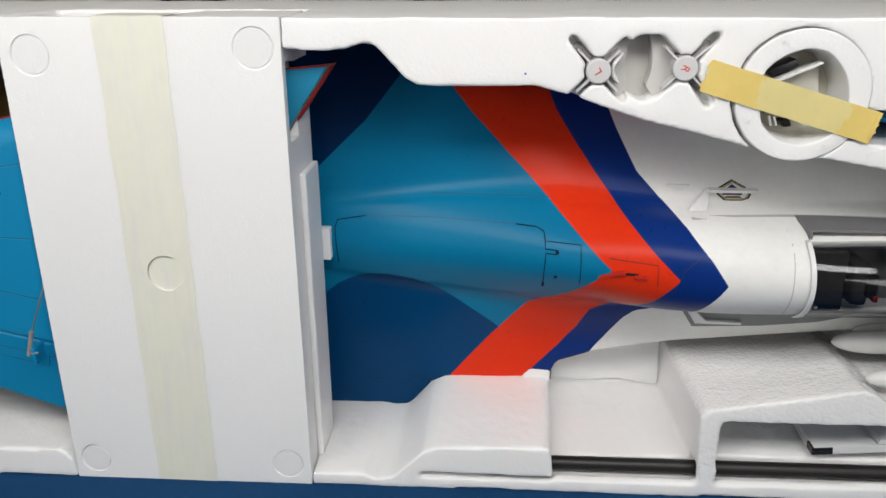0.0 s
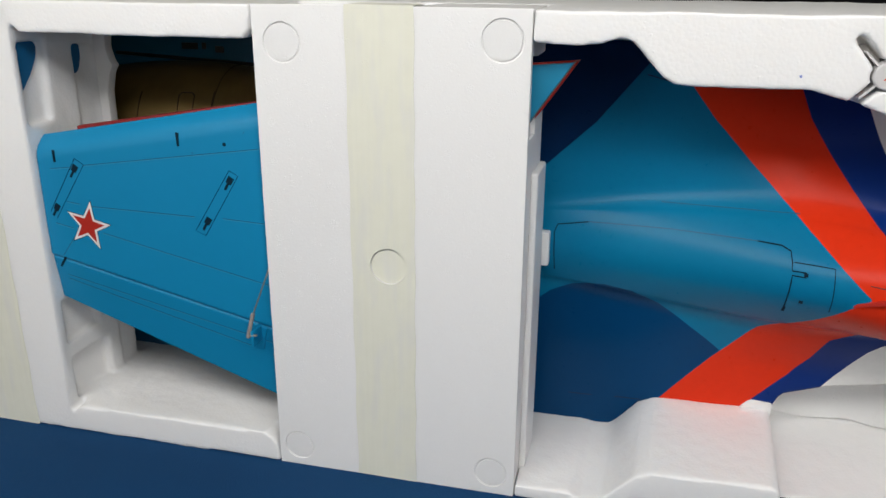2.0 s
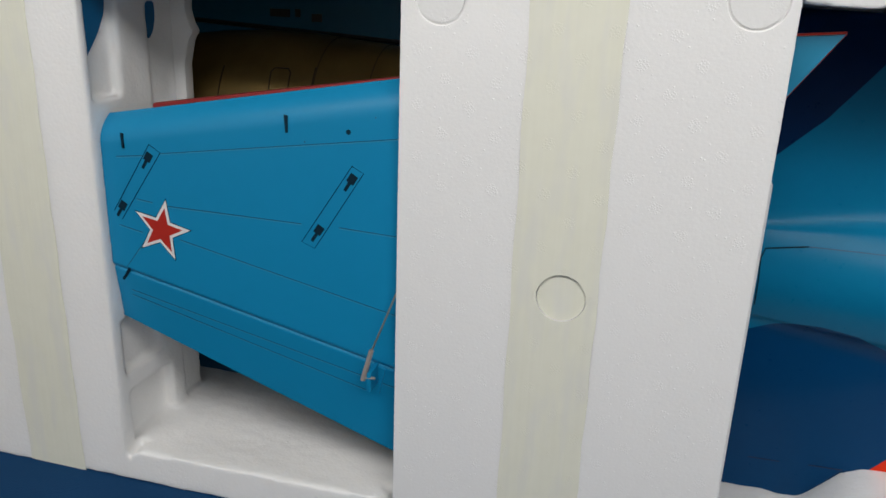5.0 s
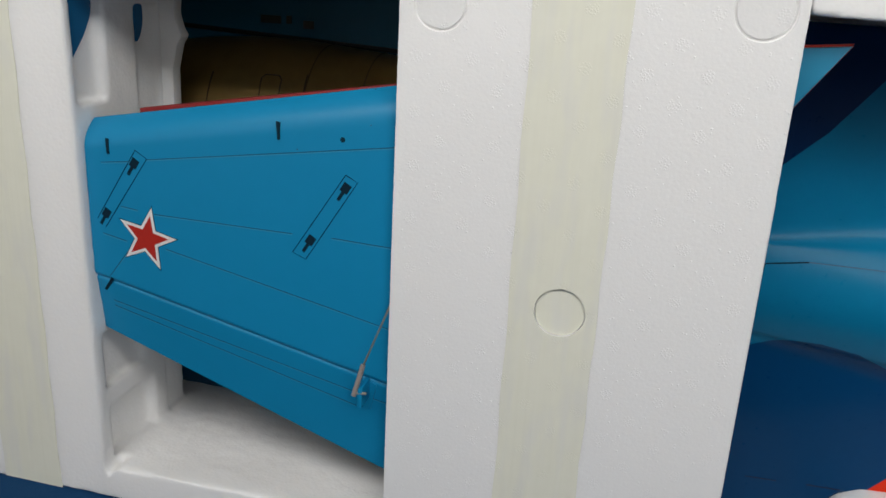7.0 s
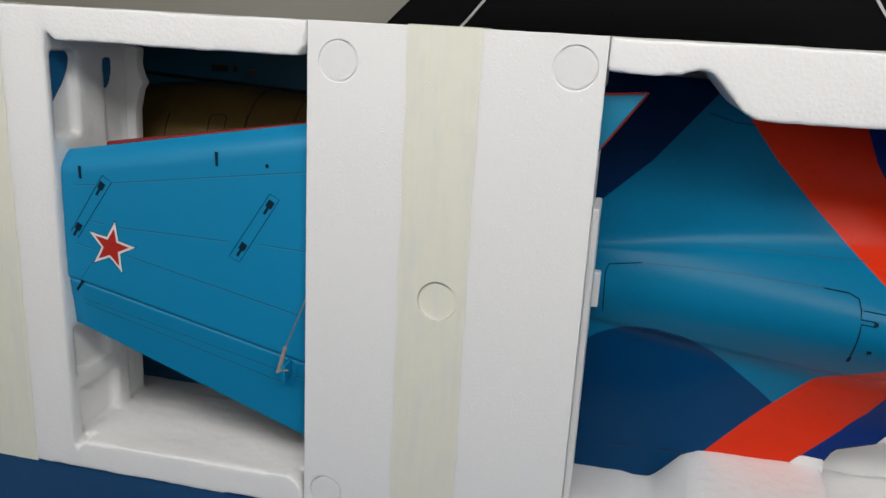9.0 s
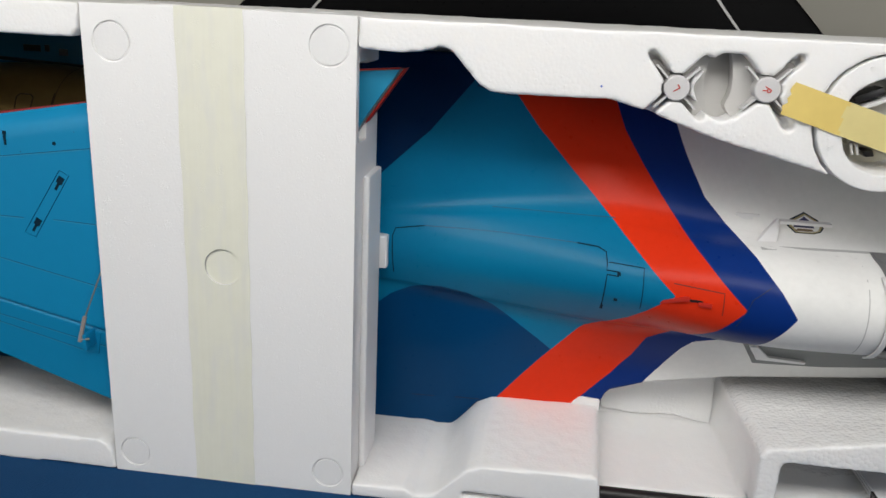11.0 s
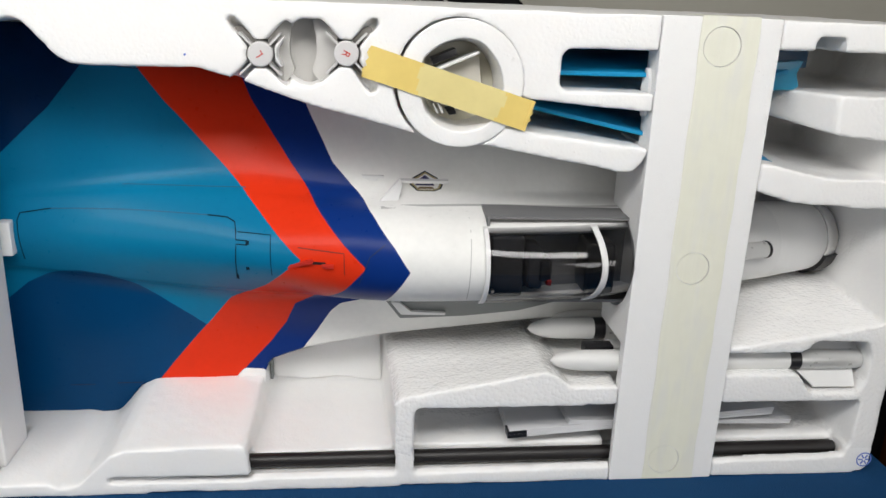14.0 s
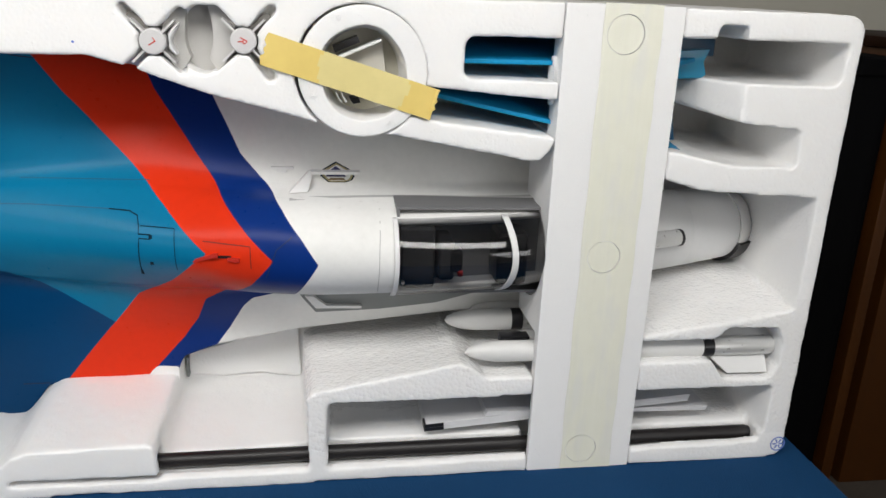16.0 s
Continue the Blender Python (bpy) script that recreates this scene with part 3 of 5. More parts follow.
foam_box = thing("foam_box", (0.21, 0.13, foot(0.21)), "white moulded foam packing box standing on a blue table", "foam box")
whole = tray()
worn(whole)
for nm, x0, x1 in (("end_board", None, -0.3552), ("rear_tray", -0.3552, 0.0), ("middle_tray", 0.0, 0.73), ("end_tray", 0.73, None)):
    piece = whole.copy()
    for x, side in ((x0, 1), (x1, 0)):
        if x is not None:
            bmesh.ops.bisect_plane(piece, geom=piece.verts[:] + piece.edges[:] + piece.faces[:], plane_co=(x, 0, 0), plane_no=(1, 0, 0), clear_outer=not side, clear_inner=bool(side))
    ob = part(nm, piece, FOAM_PITTED if nm == "end_tray" else FOAM, foam_box)
    ob.data.materials.append(FOAM_ROUGH)
    for p in ob.data.polygons:
        c, n = p.center, p.normal
        if 0.462 < c.x and 0.046 < c.z < 0.185 and c.y < 0.15 and (n.z > 0.5 or n.y < -0.5):
            p.material_index = 1
whole.free()


def disc_plate(x0, x1, discs, recess, z1=0.441, edge=0.002):
    """A front plate with round mould marks; recess lists those that are sunk."""
    rng = random.Random(int(x1 * 1000))

    def edge(x, z0, n=150):
        return [(x + rng.uniform(-0.0001, 0.0001), z0 + (z1 - z0) * i / n) for i in range(1, n)]

    outline = [(x0, foot(x0)), (x1, foot(x1))] + edge(x1, foot(x1)) + [(x1, z1), (x0, z1)] + edge(x0, foot(x0))[::-1]
    base = prism(outline, 0.0, 0.006)
    cut = [prism(circle(cx, cz, r, 36), -0.01, 0.0024 if sunk else 0.0020) for cx, cz, r, sunk in discs]
    return carve(base, cut, 0.0007, 2)


rib = [(-0.36, 0.20), (-0.345, 0.20), (-0.343, 0.345), (-0.338, 0.365), (-0.333, 0.372), (-0.337, 0.378), (-0.340, 0.39), (-0.338, 0.405), (-0.36, 0.41)]
part("foam_rib", bevelled(prism(rounded(rib, 0.003), 0.112, 0.124), 0.002, 2), FOAM, foam_box)
# middle strap: a wide board over the wing panel and the tail
strap = thing("foam_strap", (0.0, 0.04, foot(0.0)), "wide white foam board taped across the foam box", "foam board", "foam straps")
discs = [(0.0945, 0.417, 0.0168, False), (-0.089, 0.411, 0.0165, False), (0.0, 0.2243, 0.0166, True), (-0.094, 0.0295, 0.0150, False), (0.095, 0.0315, 0.0150, False)]
part("face_board", disc_plate(-0.115, 0.117, discs, ()), FOAM_MARKED, strap)
for cx, cz, r, sunk in discs:
    if not sunk:
        part("mould_mark", bevelled(prism(circle(cx, cz, r - 0.0017, 36), 0.0005, 0.0035), 0.0004, 2), FOAM_MARKED, strap)
core = column([(-0.02, 0.0062), (0.1165, 0.0062), (0.1165, 0.084), (0.03, 0.084), (0.02, 0.04), (-0.02, 0.034)], foot(0.05), 0.4405)
notch = box(0.06, 0.15, 0.012, 0.10, 0.388, 0.4025)
wedge = prism([(0.06, 0.330), (0.15, 0.345), (0.15, 0.405), (0.06, 0.405)], 0.012, 0.040)
part("core", carve(core, [notch, wedge], 0.0012), FOAM, strap)
part("side_lining", bevelled(box(0.1165, 0.1225, 0.030, 0.080, 0.014, 0.308), 0.0025, 3), FOAM, strap)

right_strap = thing("foam_strap", (0.729, 0.03, foot(0.73)), "narrow white foam board taped across the foam box", "foam board", "foam straps")
discs = [(0.730, 0.418, 0.0160, False), (0.732, 0.229, 0.0150, False), (0.730, 0.037, 0.0150, False)]
part("face_board", disc_plate(0.679, 0.779, discs, ()), FOAM_MARKED, right_strap)
for cx, cz, r, sunk in discs:
    part("mould_mark", bevelled(prism(circle(cx, cz, r - 0.0016, 36), 0.0004, 0.0035), 0.0004, 2), FOAM_MARKED, right_strap)
core = column([(0.6792, 0.0062), (0.7788, 0.0062), (0.7788, 0.075), (0.6792, 0.075)], foot(0.73), 0.4405)
under = prism([(0.058 + 0.052 * math.cos(a), 0.222 + 0.0465 * math.sin(a)) for a in [math.pi * i / 24 for i in range(48)]], 0.66, 0.80)
for v in under.verts:
    v.co.x, v.co.y = v.co.y, v.co.x
bmesh.ops.recalc_face_normals(under, faces=under.faces)
slot = prism([(0.66, 0.105), (0.80, 0.105), (0.80, 0.153), (0.66, 0.153)], 0.012, 0.2)
papers = prism([(0.66, 0.020), (0.80, 0.020), (0.80, 0.096), (0.66, 0.094)], 0.007, 0.2)
fins = prism([(0.66, 0.335), (0.80, 0.335), (0.80, 0.412), (0.66, 0.412)], 0.026, 0.2)
part("core", carve(core, [under, slot, papers, fins], 0.0015), FOAM, right_strap)
bm = prism([(0.018 + 0.0075 * math.cos(a), 0.378 + 0.020 * math.sin(a)) for a in [math.pi * i / 14 for i in range(28)]], 0.6765, 0.6800)
for v in bm.verts:
    v.co.x, v.co.y = v.co.y, v.co.x
part("side_boss", bevelled(bm, 0.001), FOAM, right_strap)


# tapes
def tape_strip(name, x0, x1, discs, label):
    """A strip of packing tape down the front, pressed into the round mould marks and folded over the top."""
    z0 = foot((x0 + x1) / 2) + 0.0005
    n = 24
    lo = [(x0 + 0.0006 * math.sin(i * 1.3), z0 + (0.4414 - z0) * i / n) for i in range(n + 1)]
    hi = [(x1 + 0.0006 * math.sin(i * 1.7 + 1), z0 + (0.4414 - z0) * i / n) for i in range(n + 1)]
    base = prism(lo[::-1] + hi, -0.0005, 0.00005)
    bm = carve(base, [prism(circle(cx, cz, r, 36), -0.01, 0.01) for cx, cz, r, sunk in discs])
    t = thing(name, ((x0 + x1) / 2, 0.0, z0), label, "tape", "packing tapes")
    part("tape_front", bm, TAPE, t)
    part("tape_fold", prism([(x0, 0.4415), (x1, 0.4415), (x1, 0.4419), (x0, 0.4419)], -0.0004, 0.035), TAPE, t)
    for cx, cz, r, sunk in discs:
        left, right = max(x0, cx - r), min(x1, cx + r)
        pts = [(min(max(x, x0), x1), z) for x, z in circle(cx, cz, r - 0.0004 if sunk else r - 0.0006, 36)]
        part("tape_patch", prism(pts, 0.0016 if sunk else -0.0001, 0.0021 if sunk else 0.0003), TAPE, t)
    return t


tape_strip("packing_tape", -0.0335, 0.0240, [(0.0, 0.2243, 0.0166, True)], "pale yellowish packing tape down the wide foam board")
tape_strip("packing_tape", -0.4525, -0.3970, [], "pale yellowish packing tape down the end of the foam box")
tape_strip("packing_tape", 0.7110, 0.7600, [(0.730, 0.418, 0.0160, False), (0.732, 0.229, 0.0150, False), (0.730, 0.037, 0.0150, False)], "pale yellowish packing tape down the narrow foam board")

# ---- fuselage ----
CREST = [(0.09, 0.106), (0.13, 0.100), (0.20, 0.086), (0.27, 0.067), (0.333, 0.047), (0.389, 0.029), (0.43, 0.018), (0.483, 0.006), (0.547, -0.001), (0.66, 0.0), (0.70, 0.008), (0.78, 0.040), (0.83, 0.056)]
WIDE = [(0.09, 0.031), (0.13, 0.034), (0.2, 0.041), (0.27, 0.047), (0.333, 0.048), (0.42, 0.046), (0.50, 0.0425), (0.55, 0.0400), (0.7, 0.0385), (0.78, 0.038)]
DROP = [(0.09, 0.020), (0.13, 0.022), (0.2, 0.030), (0.27, 0.042), (0.333, 0.048), (0.42, 0.05), (0.48, 0.052), (0.7, 0.055)]
WING = [(0.0, 0.109), (0.06, 0.1095), (0.095, 0.1115), (0.155, 0.1195), (0.20, 0.127), (0.26, 0.135)]
BLEND = [(0.09, 0.038), (0.25, 0.052), (0.33, 0.050), (0.42, 0.022), (0.48, 0.012)]
LIFT = [(0.09, 0.0), (0.2, 0.0), (0.27, -0.008), (0.36, -0.024), (0.5, -0.028), (0.7, -0.024)]
MIDDLE = [(0.09, 0.224), (0.35, 0.224), (0.48, 0.222), (0.56, 0.2232), (0.7, 0.2285), (0.83, 0.233)]
BODY_LOW = [(0.09, 0.020), (0.196, 0.022), (0.222, 0.058), (0.318, 0.066), (0.345, 0.070), (0.352, 0.088), (0.386, 0.101), (0.466, 0.118), (0.52, 0.125), (0.72, 0.150)]
BODY_HIGH = [(0.09, 0.412), (0.2, 0.410), (0.25, 0.402), (0.33, 0.395), (0.40, 0.375), (0.50, 0.352), (0.60, 0.335), (0.72, 0.31)]


def along(pts, v):
    if v <= pts[0][0]:
        return pts[0][1]
    for (a, p), (b, q) in zip(pts, pts[1:]):
        if v <= b:
            return p + (q - p) * (v - a) / (b - a)
    return pts[-1][1]


def glide(pts, v, reach=0.02):
    """The curve through the points, rounded at its bends."""
    return sum((5 - abs(i)) * along(pts, v + i * reach * 0.45) for i in range(-4, 5)) / 25


def plateau(s):
    """1 near the spine, easing to 0 out on the wing."""
    u = min(1.0, max(0.0, (0.112 - s) / 0.070))
    return u * u * (3 - 2 * u)


def body_y(x, z):
    s = z - glide(MIDDLE, x)
    w, d, c = glide(WIDE, x), glide(DROP, x), glide(CREST, x)
    wing = glide(WING, abs(s), 0.012) + glide(LIFT, x) * plateau(abs(s))
    q = abs(s) / w
    tight = c + d * (1 - math.sqrt(max(0.0, 1 - q * q))) if q < 1 else c + d + (abs(s) - w) * 4
    gentle = c + d * (1 - math.cos(q * math.pi / 2)) if q < 1 else c + d * (1 + (q - 1) * math.pi / 2)
    u = min(1.0, max(0.0, (x - 0.34) / 0.11))
    u = 0.38 + 0.62 * u * u * (3 - 2 * u)
    spine = gentle * (1 - u) + tight * u
    k = glide(BLEND, x)
    h = max(k - abs(spine - wing), 0) / k
    return min(spine, wing) - h * h * k * 0.25


def fuselage_shell(nx=150, nz=120):
    bm = bmesh.new()
    rows = []
    for i in range(nx + 1):
        x = 0.09 + 0.62 * i / nx
        lo, hi, mid, w = along(BODY_LOW, x), along(BODY_HIGH, x), along(MIDDLE, x), along(WIDE, x)
        # closer steps on the flanks of the spine
        zs = []
        for j in range(nz + 1):
            u = j / nz
            if u < 0.25:
                zs.append(lo + (mid - w * 1.15 - lo) * u / 0.25)
            elif u <= 0.75:
                a = (u - 0.5) / 0.25
                zs.append(mid + w * 1.15 * math.sin(a * math.pi / 2))
            else:
                zs.append(mid + w * 1.15 + (hi - mid - w * 1.15) * (u - 0.75) / 0.25)
        rows.append([bm.verts.new((x, body_y(x, z), z)) for z in zs])
    for p, q in zip(rows, rows[1:]):
        for j in range(nz):
            c = (p[j].co + q[j + 1].co) / 2
            if 0.5535 < c.x < 0.70 and -0.0335 < c.z - glide(MIDDLE, c.x) < 0.0325:
                continue
            bm.faces.new((p[j], p[j + 1], q[j + 1], q[j]))
    return bm


jet = thing("model_jet_fuselage", (0.4, 0.12, 0.05), "model jet fuselage painted blue, red and white in foam", "model aircraft")
shell = part("body", fuselage_shell(), BODY_PAINT, jet)
m = shell.modifiers.new("thick", "SOLIDIFY")
m.thickness, m.offset = 0.006, 1
for nrm in (shell.data,):
    ys = [p.normal.y for p in nrm.polygons]
    m.offset = -1 if sum(ys) < 0 else 1


def bulge(x):
    """Extra height of the bubble canopy along its length."""
    return 0.0045 * max(0.0, 1 - ((x - 0.625) / 0.078) ** 2)


def patch(x0, x1, s0, s1, lift, nx=24, nz=24, curve=0.0):
    """A piece of skin that follows the spine; curve bows its ends along x."""
    bm = bmesh.new()
    rows = []
    for i in range(nx + 1):
        row = []
        for j in range(nz + 1):
            v = j / nz
            s = s0 + (s1 - s0) * v
            x = x0 + (x1 - x0) * i / nx + curve * (1 - (s / 0.04) ** 2)
            c, w, d = glide(CREST, x), glide(WIDE, x) + lift, glide(DROP, x) + lift
            q = min(0.999, abs(s) / w)
            row.append(bm.verts.new((x, c - lift - bulge(x) * (1 - q * q) + d * (1 - math.sqrt(1 - q * q)), glide(MIDDLE, x) + s)))
        rows.append(row)
    for p, q in zip(rows, rows[1:]):
        for j in range(nz):
            bm.faces.new((p[j], p[j + 1], q[j + 1], q[j]))
    return bm


def thick(ob, t):
    m = ob.modifiers.new("thick", "SOLIDIFY")
    m.thickness, m.offset = t, 0
    return ob


COCKPIT = plain("cockpit_grey", (0.17, 0.17, 0.175), 0.6)
canopy = part("canopy", patch(0.551, 0.684, -0.0385, 0.0348, 0.0022, 40, 60), GLASS, jet, "smoked dark canopy glass")
thick(part("rear_frame", patch(0.5475, 0.5515, -0.0370, 0.0352, 0.0020, 6, 40, 0.001), WHITE_PLASTIC, canopy), 0.0016)
thick(part("bow_frame", patch(0.6410, 0.6465, -0.0365, 0.0348, 0.0026, 6, 40, 0.008), WHITE_PLASTIC, canopy), 0.0014)
part("cockpit_tub", carve(box(0.552, 0.72, 0.026, 0.066, 0.187, 0.267), [box(0.5545, 0.73, -0.02, 0.060, 0.1895, 0.2645)]), COCKPIT, jet, "dark cockpit interior")


# ---- things in the box ----
def skin(outline, lift, cuts=2):
    """A thin piece lying on the fuselage's skin, with an outline in x and z."""
    bm = bmesh.new()
    vs = [bm.verts.new((x, 0.0, z)) for x, z in outline]
    bm.faces.new(vs)
    bmesh.ops.triangulate(bm, faces=bm.faces)
    if cuts:
        bmesh.ops.subdivide_edges(bm, edges=bm.edges, cuts=cuts, use_grid_fill=True)
    bmesh.ops.recalc_face_normals(bm, faces=bm.faces)
    top = bm.faces[:]
    for v in bm.verts:
        v.co.y = body_y(v.co.x, v.co.z) - lift
    ext = bmesh.ops.extrude_face_region(bm, geom=top)
    for v in ext["geom"]:
        if isinstance(v, bmesh.types.BMVert):
            v.co.y += lift + 0.0015
    return bm


def seam(points, width, place, lift=0.0003, depth=0.001, step=0.006):
    """A narrow groove line along points in x and z; place gives the depth of the surface."""
    bm = bmesh.new()
    dense = []
    for a, b in zip(points, points[1:]):
        a, b = Vector(a), Vector(b)
        n = max(1, int((b - a).length / step))
        dense += [a.lerp(b, i / n) for i in range(n)]
    dense.append(Vector(points[-1]))
    rows = []
    for i, p in enumerate(dense):
        d = (dense[min(i + 1, len(dense) - 1)] - dense[max(i - 1, 0)]).normalized()
        s = Vector((-d.y, d.x)) * width / 2
        row = []
        for q, dy in ((p + s, -lift), (p - s, -lift), (p - s, depth), (p + s, depth)):
            row.append(bm.verts.new((q.x, place(q.x, q.y) + dy, q.y)))
        rows.append(row)
    for p, q in zip(rows, rows[1:]):
        for i in range(4):
            bm.faces.new((p[i], p[(i + 1) % 4], q[(i + 1) % 4], q[i]))
    bm.faces.new(rows[0][::-1])
    bm.faces.new(rows[-1])
    return bm


SEAM_RED = plain("dark_red_seam", (0.10, 0.008, 0.005), 0.6)
SEAM_LIT = plain("lit_blue_groove_edge", (0.03, 0.26, 0.44), 0.4)
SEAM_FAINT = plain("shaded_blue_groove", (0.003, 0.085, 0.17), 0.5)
SEAM_NAVY = plain("dark_navy_seam", (0.004, 0.012, 0.05), 0.6)
SEAM_WHITE = plain("grey_white_seam", (0.45, 0.45, 0.44), 0.6)

# fuselage details
hatch = part("hatch", seam([(0.1330, 0.2000), (0.1315, 0.238), (0.1340, 0.2450), (0.1620, 0.2500)], 0.0009, body_y), LINE, jet, "dark seam round the spine hatch")
part("seam", seam([(0.306, 0.2535), (0.324, 0.2530), (0.331, 0.2500), (0.3325, 0.242), (0.3325, 0.236), (0.3430, 0.236), (0.3430, 0.2325), (0.333, 0.2325), (0.332, 0.214), (0.3315, 0.196)], 0.0010, body_y), LINE, hatch)
part("seam", seam([(0.334, 0.2425), (0.3635, 0.2425), (0.3640, 0.205)], 0.0007, body_y), LINE, hatch)
part("catch", skin([(0.3410, 0.2085), (0.3440, 0.2085), (0.3440, 0.2115), (0.3410, 0.2115)], 0.0005, 0), LINE, hatch)
part("catch", skin([(0.3415, 0.2330), (0.3445, 0.2330), (0.3445, 0.2360), (0.3415, 0.2360)], 0.0005, 0), LINE, hatch)
part("catch", skin([(0.3305, 0.1960), (0.3330, 0.1955), (0.3330, 0.2015), (0.3310, 0.2020)], 0.0005, 0), LINE, hatch)
part("panel_line", seam([(0.152, 0.058), (0.176, 0.0585)], 0.0008, body_y), SEAM_NAVY, jet)
part("panel_line", seam([(0.198, 0.0600), (0.223, 0.0605)], 0.0010, body_y), SEAM_NAVY, jet)
part("panel_line", seam([(0.203, 0.3820), (0.226, 0.3760), (0.243, 0.3745)], 0.0008, body_y), SEAM_NAVY, jet)
part("panel_line", seam([(0.225, 0.2725), (0.338, 0.2755)], 0.0006, body_y, 0.0003), SEAM_FAINT, jet)
part("seam", seam([(0.1620, 0.2500), (0.235, 0.2530), (0.306, 0.2535)], 0.0006, body_y), SEAM_FAINT, hatch)
part("panel_line", seam([(0.388, 0.2350), (0.428, 0.2335), (0.4285, 0.214)], 0.0007, body_y), SEAM_RED, jet)
part("panel_line", seam([(0.441, 0.206), (0.450, 0.232), (0.463, 0.243)], 0.0006, body_y), SEAM_NAVY, jet)
part("panel_line", seam([(0.460, 0.2660), (0.53, 0.2665), (0.62, 0.2670), (0.69, 0.268)], 0.0009, body_y), SEAM_WHITE, jet)
part("panel_line", seam([(0.536, 0.182), (0.5355, 0.20), (0.5360, 0.235), (0.5375, 0.262)], 0.0007, body_y), SEAM_WHITE, jet)
part("slit", skin([(0.398, 0.2215), (0.412, 0.2225), (0.412, 0.2245), (0.400, 0.2240)], 0.0004, 0), BLACK, jet, "dark slit in the red spine hatch")


def fin_on_skin(a, b, c, height, wide):
    """A small upright blade on the skin from a over b to c (x, z), rising at b."""
    bm = bmesh.new()
    vs = []
    for (x, z), h in ((a, 0.0), (b, height), (c, height)):
        y = body_y(x, z)
        vs.append([bm.verts.new((x, y - h, z + wide)), bm.verts.new((x, y - h, z - wide)), bm.verts.new((x, y + 0.002, z - wide)), bm.verts.new((x, y + 0.002, z + wide))])
    for p, q in zip(vs, vs[1:]):
        for i in range(4):
            bm.faces.new((p[i], p[(i + 1) % 4], q[(i + 1) % 4], q[i]))
    bm.faces.new(vs[0][::-1])
    bm.faces.new(vs[-1])
    return bm


part("latch_blade", fin_on_skin((0.379, 0.2165), (0.398, 0.2245), (0.401, 0.2245), 0.004, 0.0016), RED, jet, "small red raised latch")
part("latch_tab", bevelled(skin([(0.409, 0.2195), (0.419, 0.2195), (0.419, 0.2235), (0.409, 0.2230)], 0.0025, 0), 0.0005), RED, jet)

# grey intake panels and white strips beside the canopy
part("intake_panel", skin([(0.466, 0.166), (0.500, 0.168), (0.560, 0.178), (0.64, 0.186), (0.66, 0.170), (0.60, 0.150), (0.545, 0.143), (0.482, 0.140)], 0.0006, 3), GREY_VENT, jet, "dark grey side panel")
part("white_strip", bevelled(skin([(0.472, 0.164), (0.480, 0.164), (0.492, 0.152), (0.526, 0.150), (0.526, 0.147), (0.482, 0.148)], 0.006, 0), 0.0005), WHITE_PLASTIC, jet)


def upright(points, width, thick_y, mat, parent, label=""):
    return part("antenna", seam(points, width, lambda x, z: 0.078, 0.0, thick_y), mat, parent, label)


upright([(0.479, 0.2840), (0.5225, 0.2840)], 0.0024, 0.010, WHITE_PLASTIC, jet, "thin white antenna strip")
part("antenna_base", skin([(0.4590, 0.2685), (0.4760, 0.2690), (0.4800, 0.2810), (0.4830, 0.2850), (0.4775, 0.2850)], 0.004, 0), WHITE_PLASTIC, jet)
part("antenna", bevelled(skin([(0.443, 0.2875), (0.463, 0.2875), (0.463, 0.2855), (0.457, 0.2855), (0.457, 0.2830), (0.450, 0.2830), (0.450, 0.2855), (0.443, 0.2855)], 0.003, 0), 0.0003), WHITE_PLASTIC, jet)
shield = [(0.487, 0.2800), (0.489, 0.2855), (0.501, 0.2920), (0.513, 0.2860), (0.518, 0.2800), (0.516, 0.2765), (0.510, 0.2745), (0.494, 0.2745)]


def grown(pts, k):
    cx = sum(p[0] for p in pts) / len(pts)
    cz = sum(p[1] for p in pts) / len(pts)
    return [(cx + (x - cx) * k, cz + (z - cz) * k) for x, z in pts]


badge = part("badge", skin(shield, 0.0005), LINE, jet, "small shield-shaped badge")
part("badge_rim", skin(grown(shield, 0.90), 0.0007), plain("badge_gold", (0.32, 0.27, 0.14), 0.4), badge)
part("badge_field", skin(grown(shield, 0.76), 0.0009), WHITE_PLASTIC, badge)
part("badge_centre", skin([(0.494, 0.2835), (0.501, 0.2885), (0.508, 0.2835), (0.510, 0.2795), (0.492, 0.2795)], 0.0011), plain("badge_navy", (0.03, 0.03, 0.10), 0.5), badge)
part("badge_bar", skin([(0.494, 0.2765), (0.510, 0.2765), (0.508, 0.2785), (0.496, 0.2785)], 0.0011), plain("badge_brown", (0.15, 0.10, 0.05), 0.5), badge)

# cockpit: seat blocks and a red mark seen through the glass
seat = part("seat", bevelled(box(0.588, 0.602, 0.012, 0.050, 0.204, 0.240), 0.004, 3), plain("charcoal_plastic", (0.035, 0.035, 0.038), 0.5), jet, "dark cockpit seat")
part("headrest", bevelled(box(0.598, 0.609, 0.010, 0.030, 0.212, 0.232), 0.003, 3), BLACK, seat)
part("red_mark", bevelled(box(0.6050, 0.6095, 0.009, 0.020, 0.2085, 0.2140), 0.0015, 3), RED, seat, "small red mark")
part("dashboard", bevelled(box(0.640, 0.668, 0.014, 0.050, 0.198, 0.246), 0.006, 3), BLACK, jet)
part("shelf", bevelled(box(0.556, 0.586, 0.020, 0.050, 0.194, 0.250), 0.004, 3), plain("dark_grey_plastic", (0.03, 0.03, 0.032), 0.6), jet)
part("canopy_screw", skin(circle(0.556, 0.2065, 0.0015, 12), 0.0040, 0), STEEL, jet)

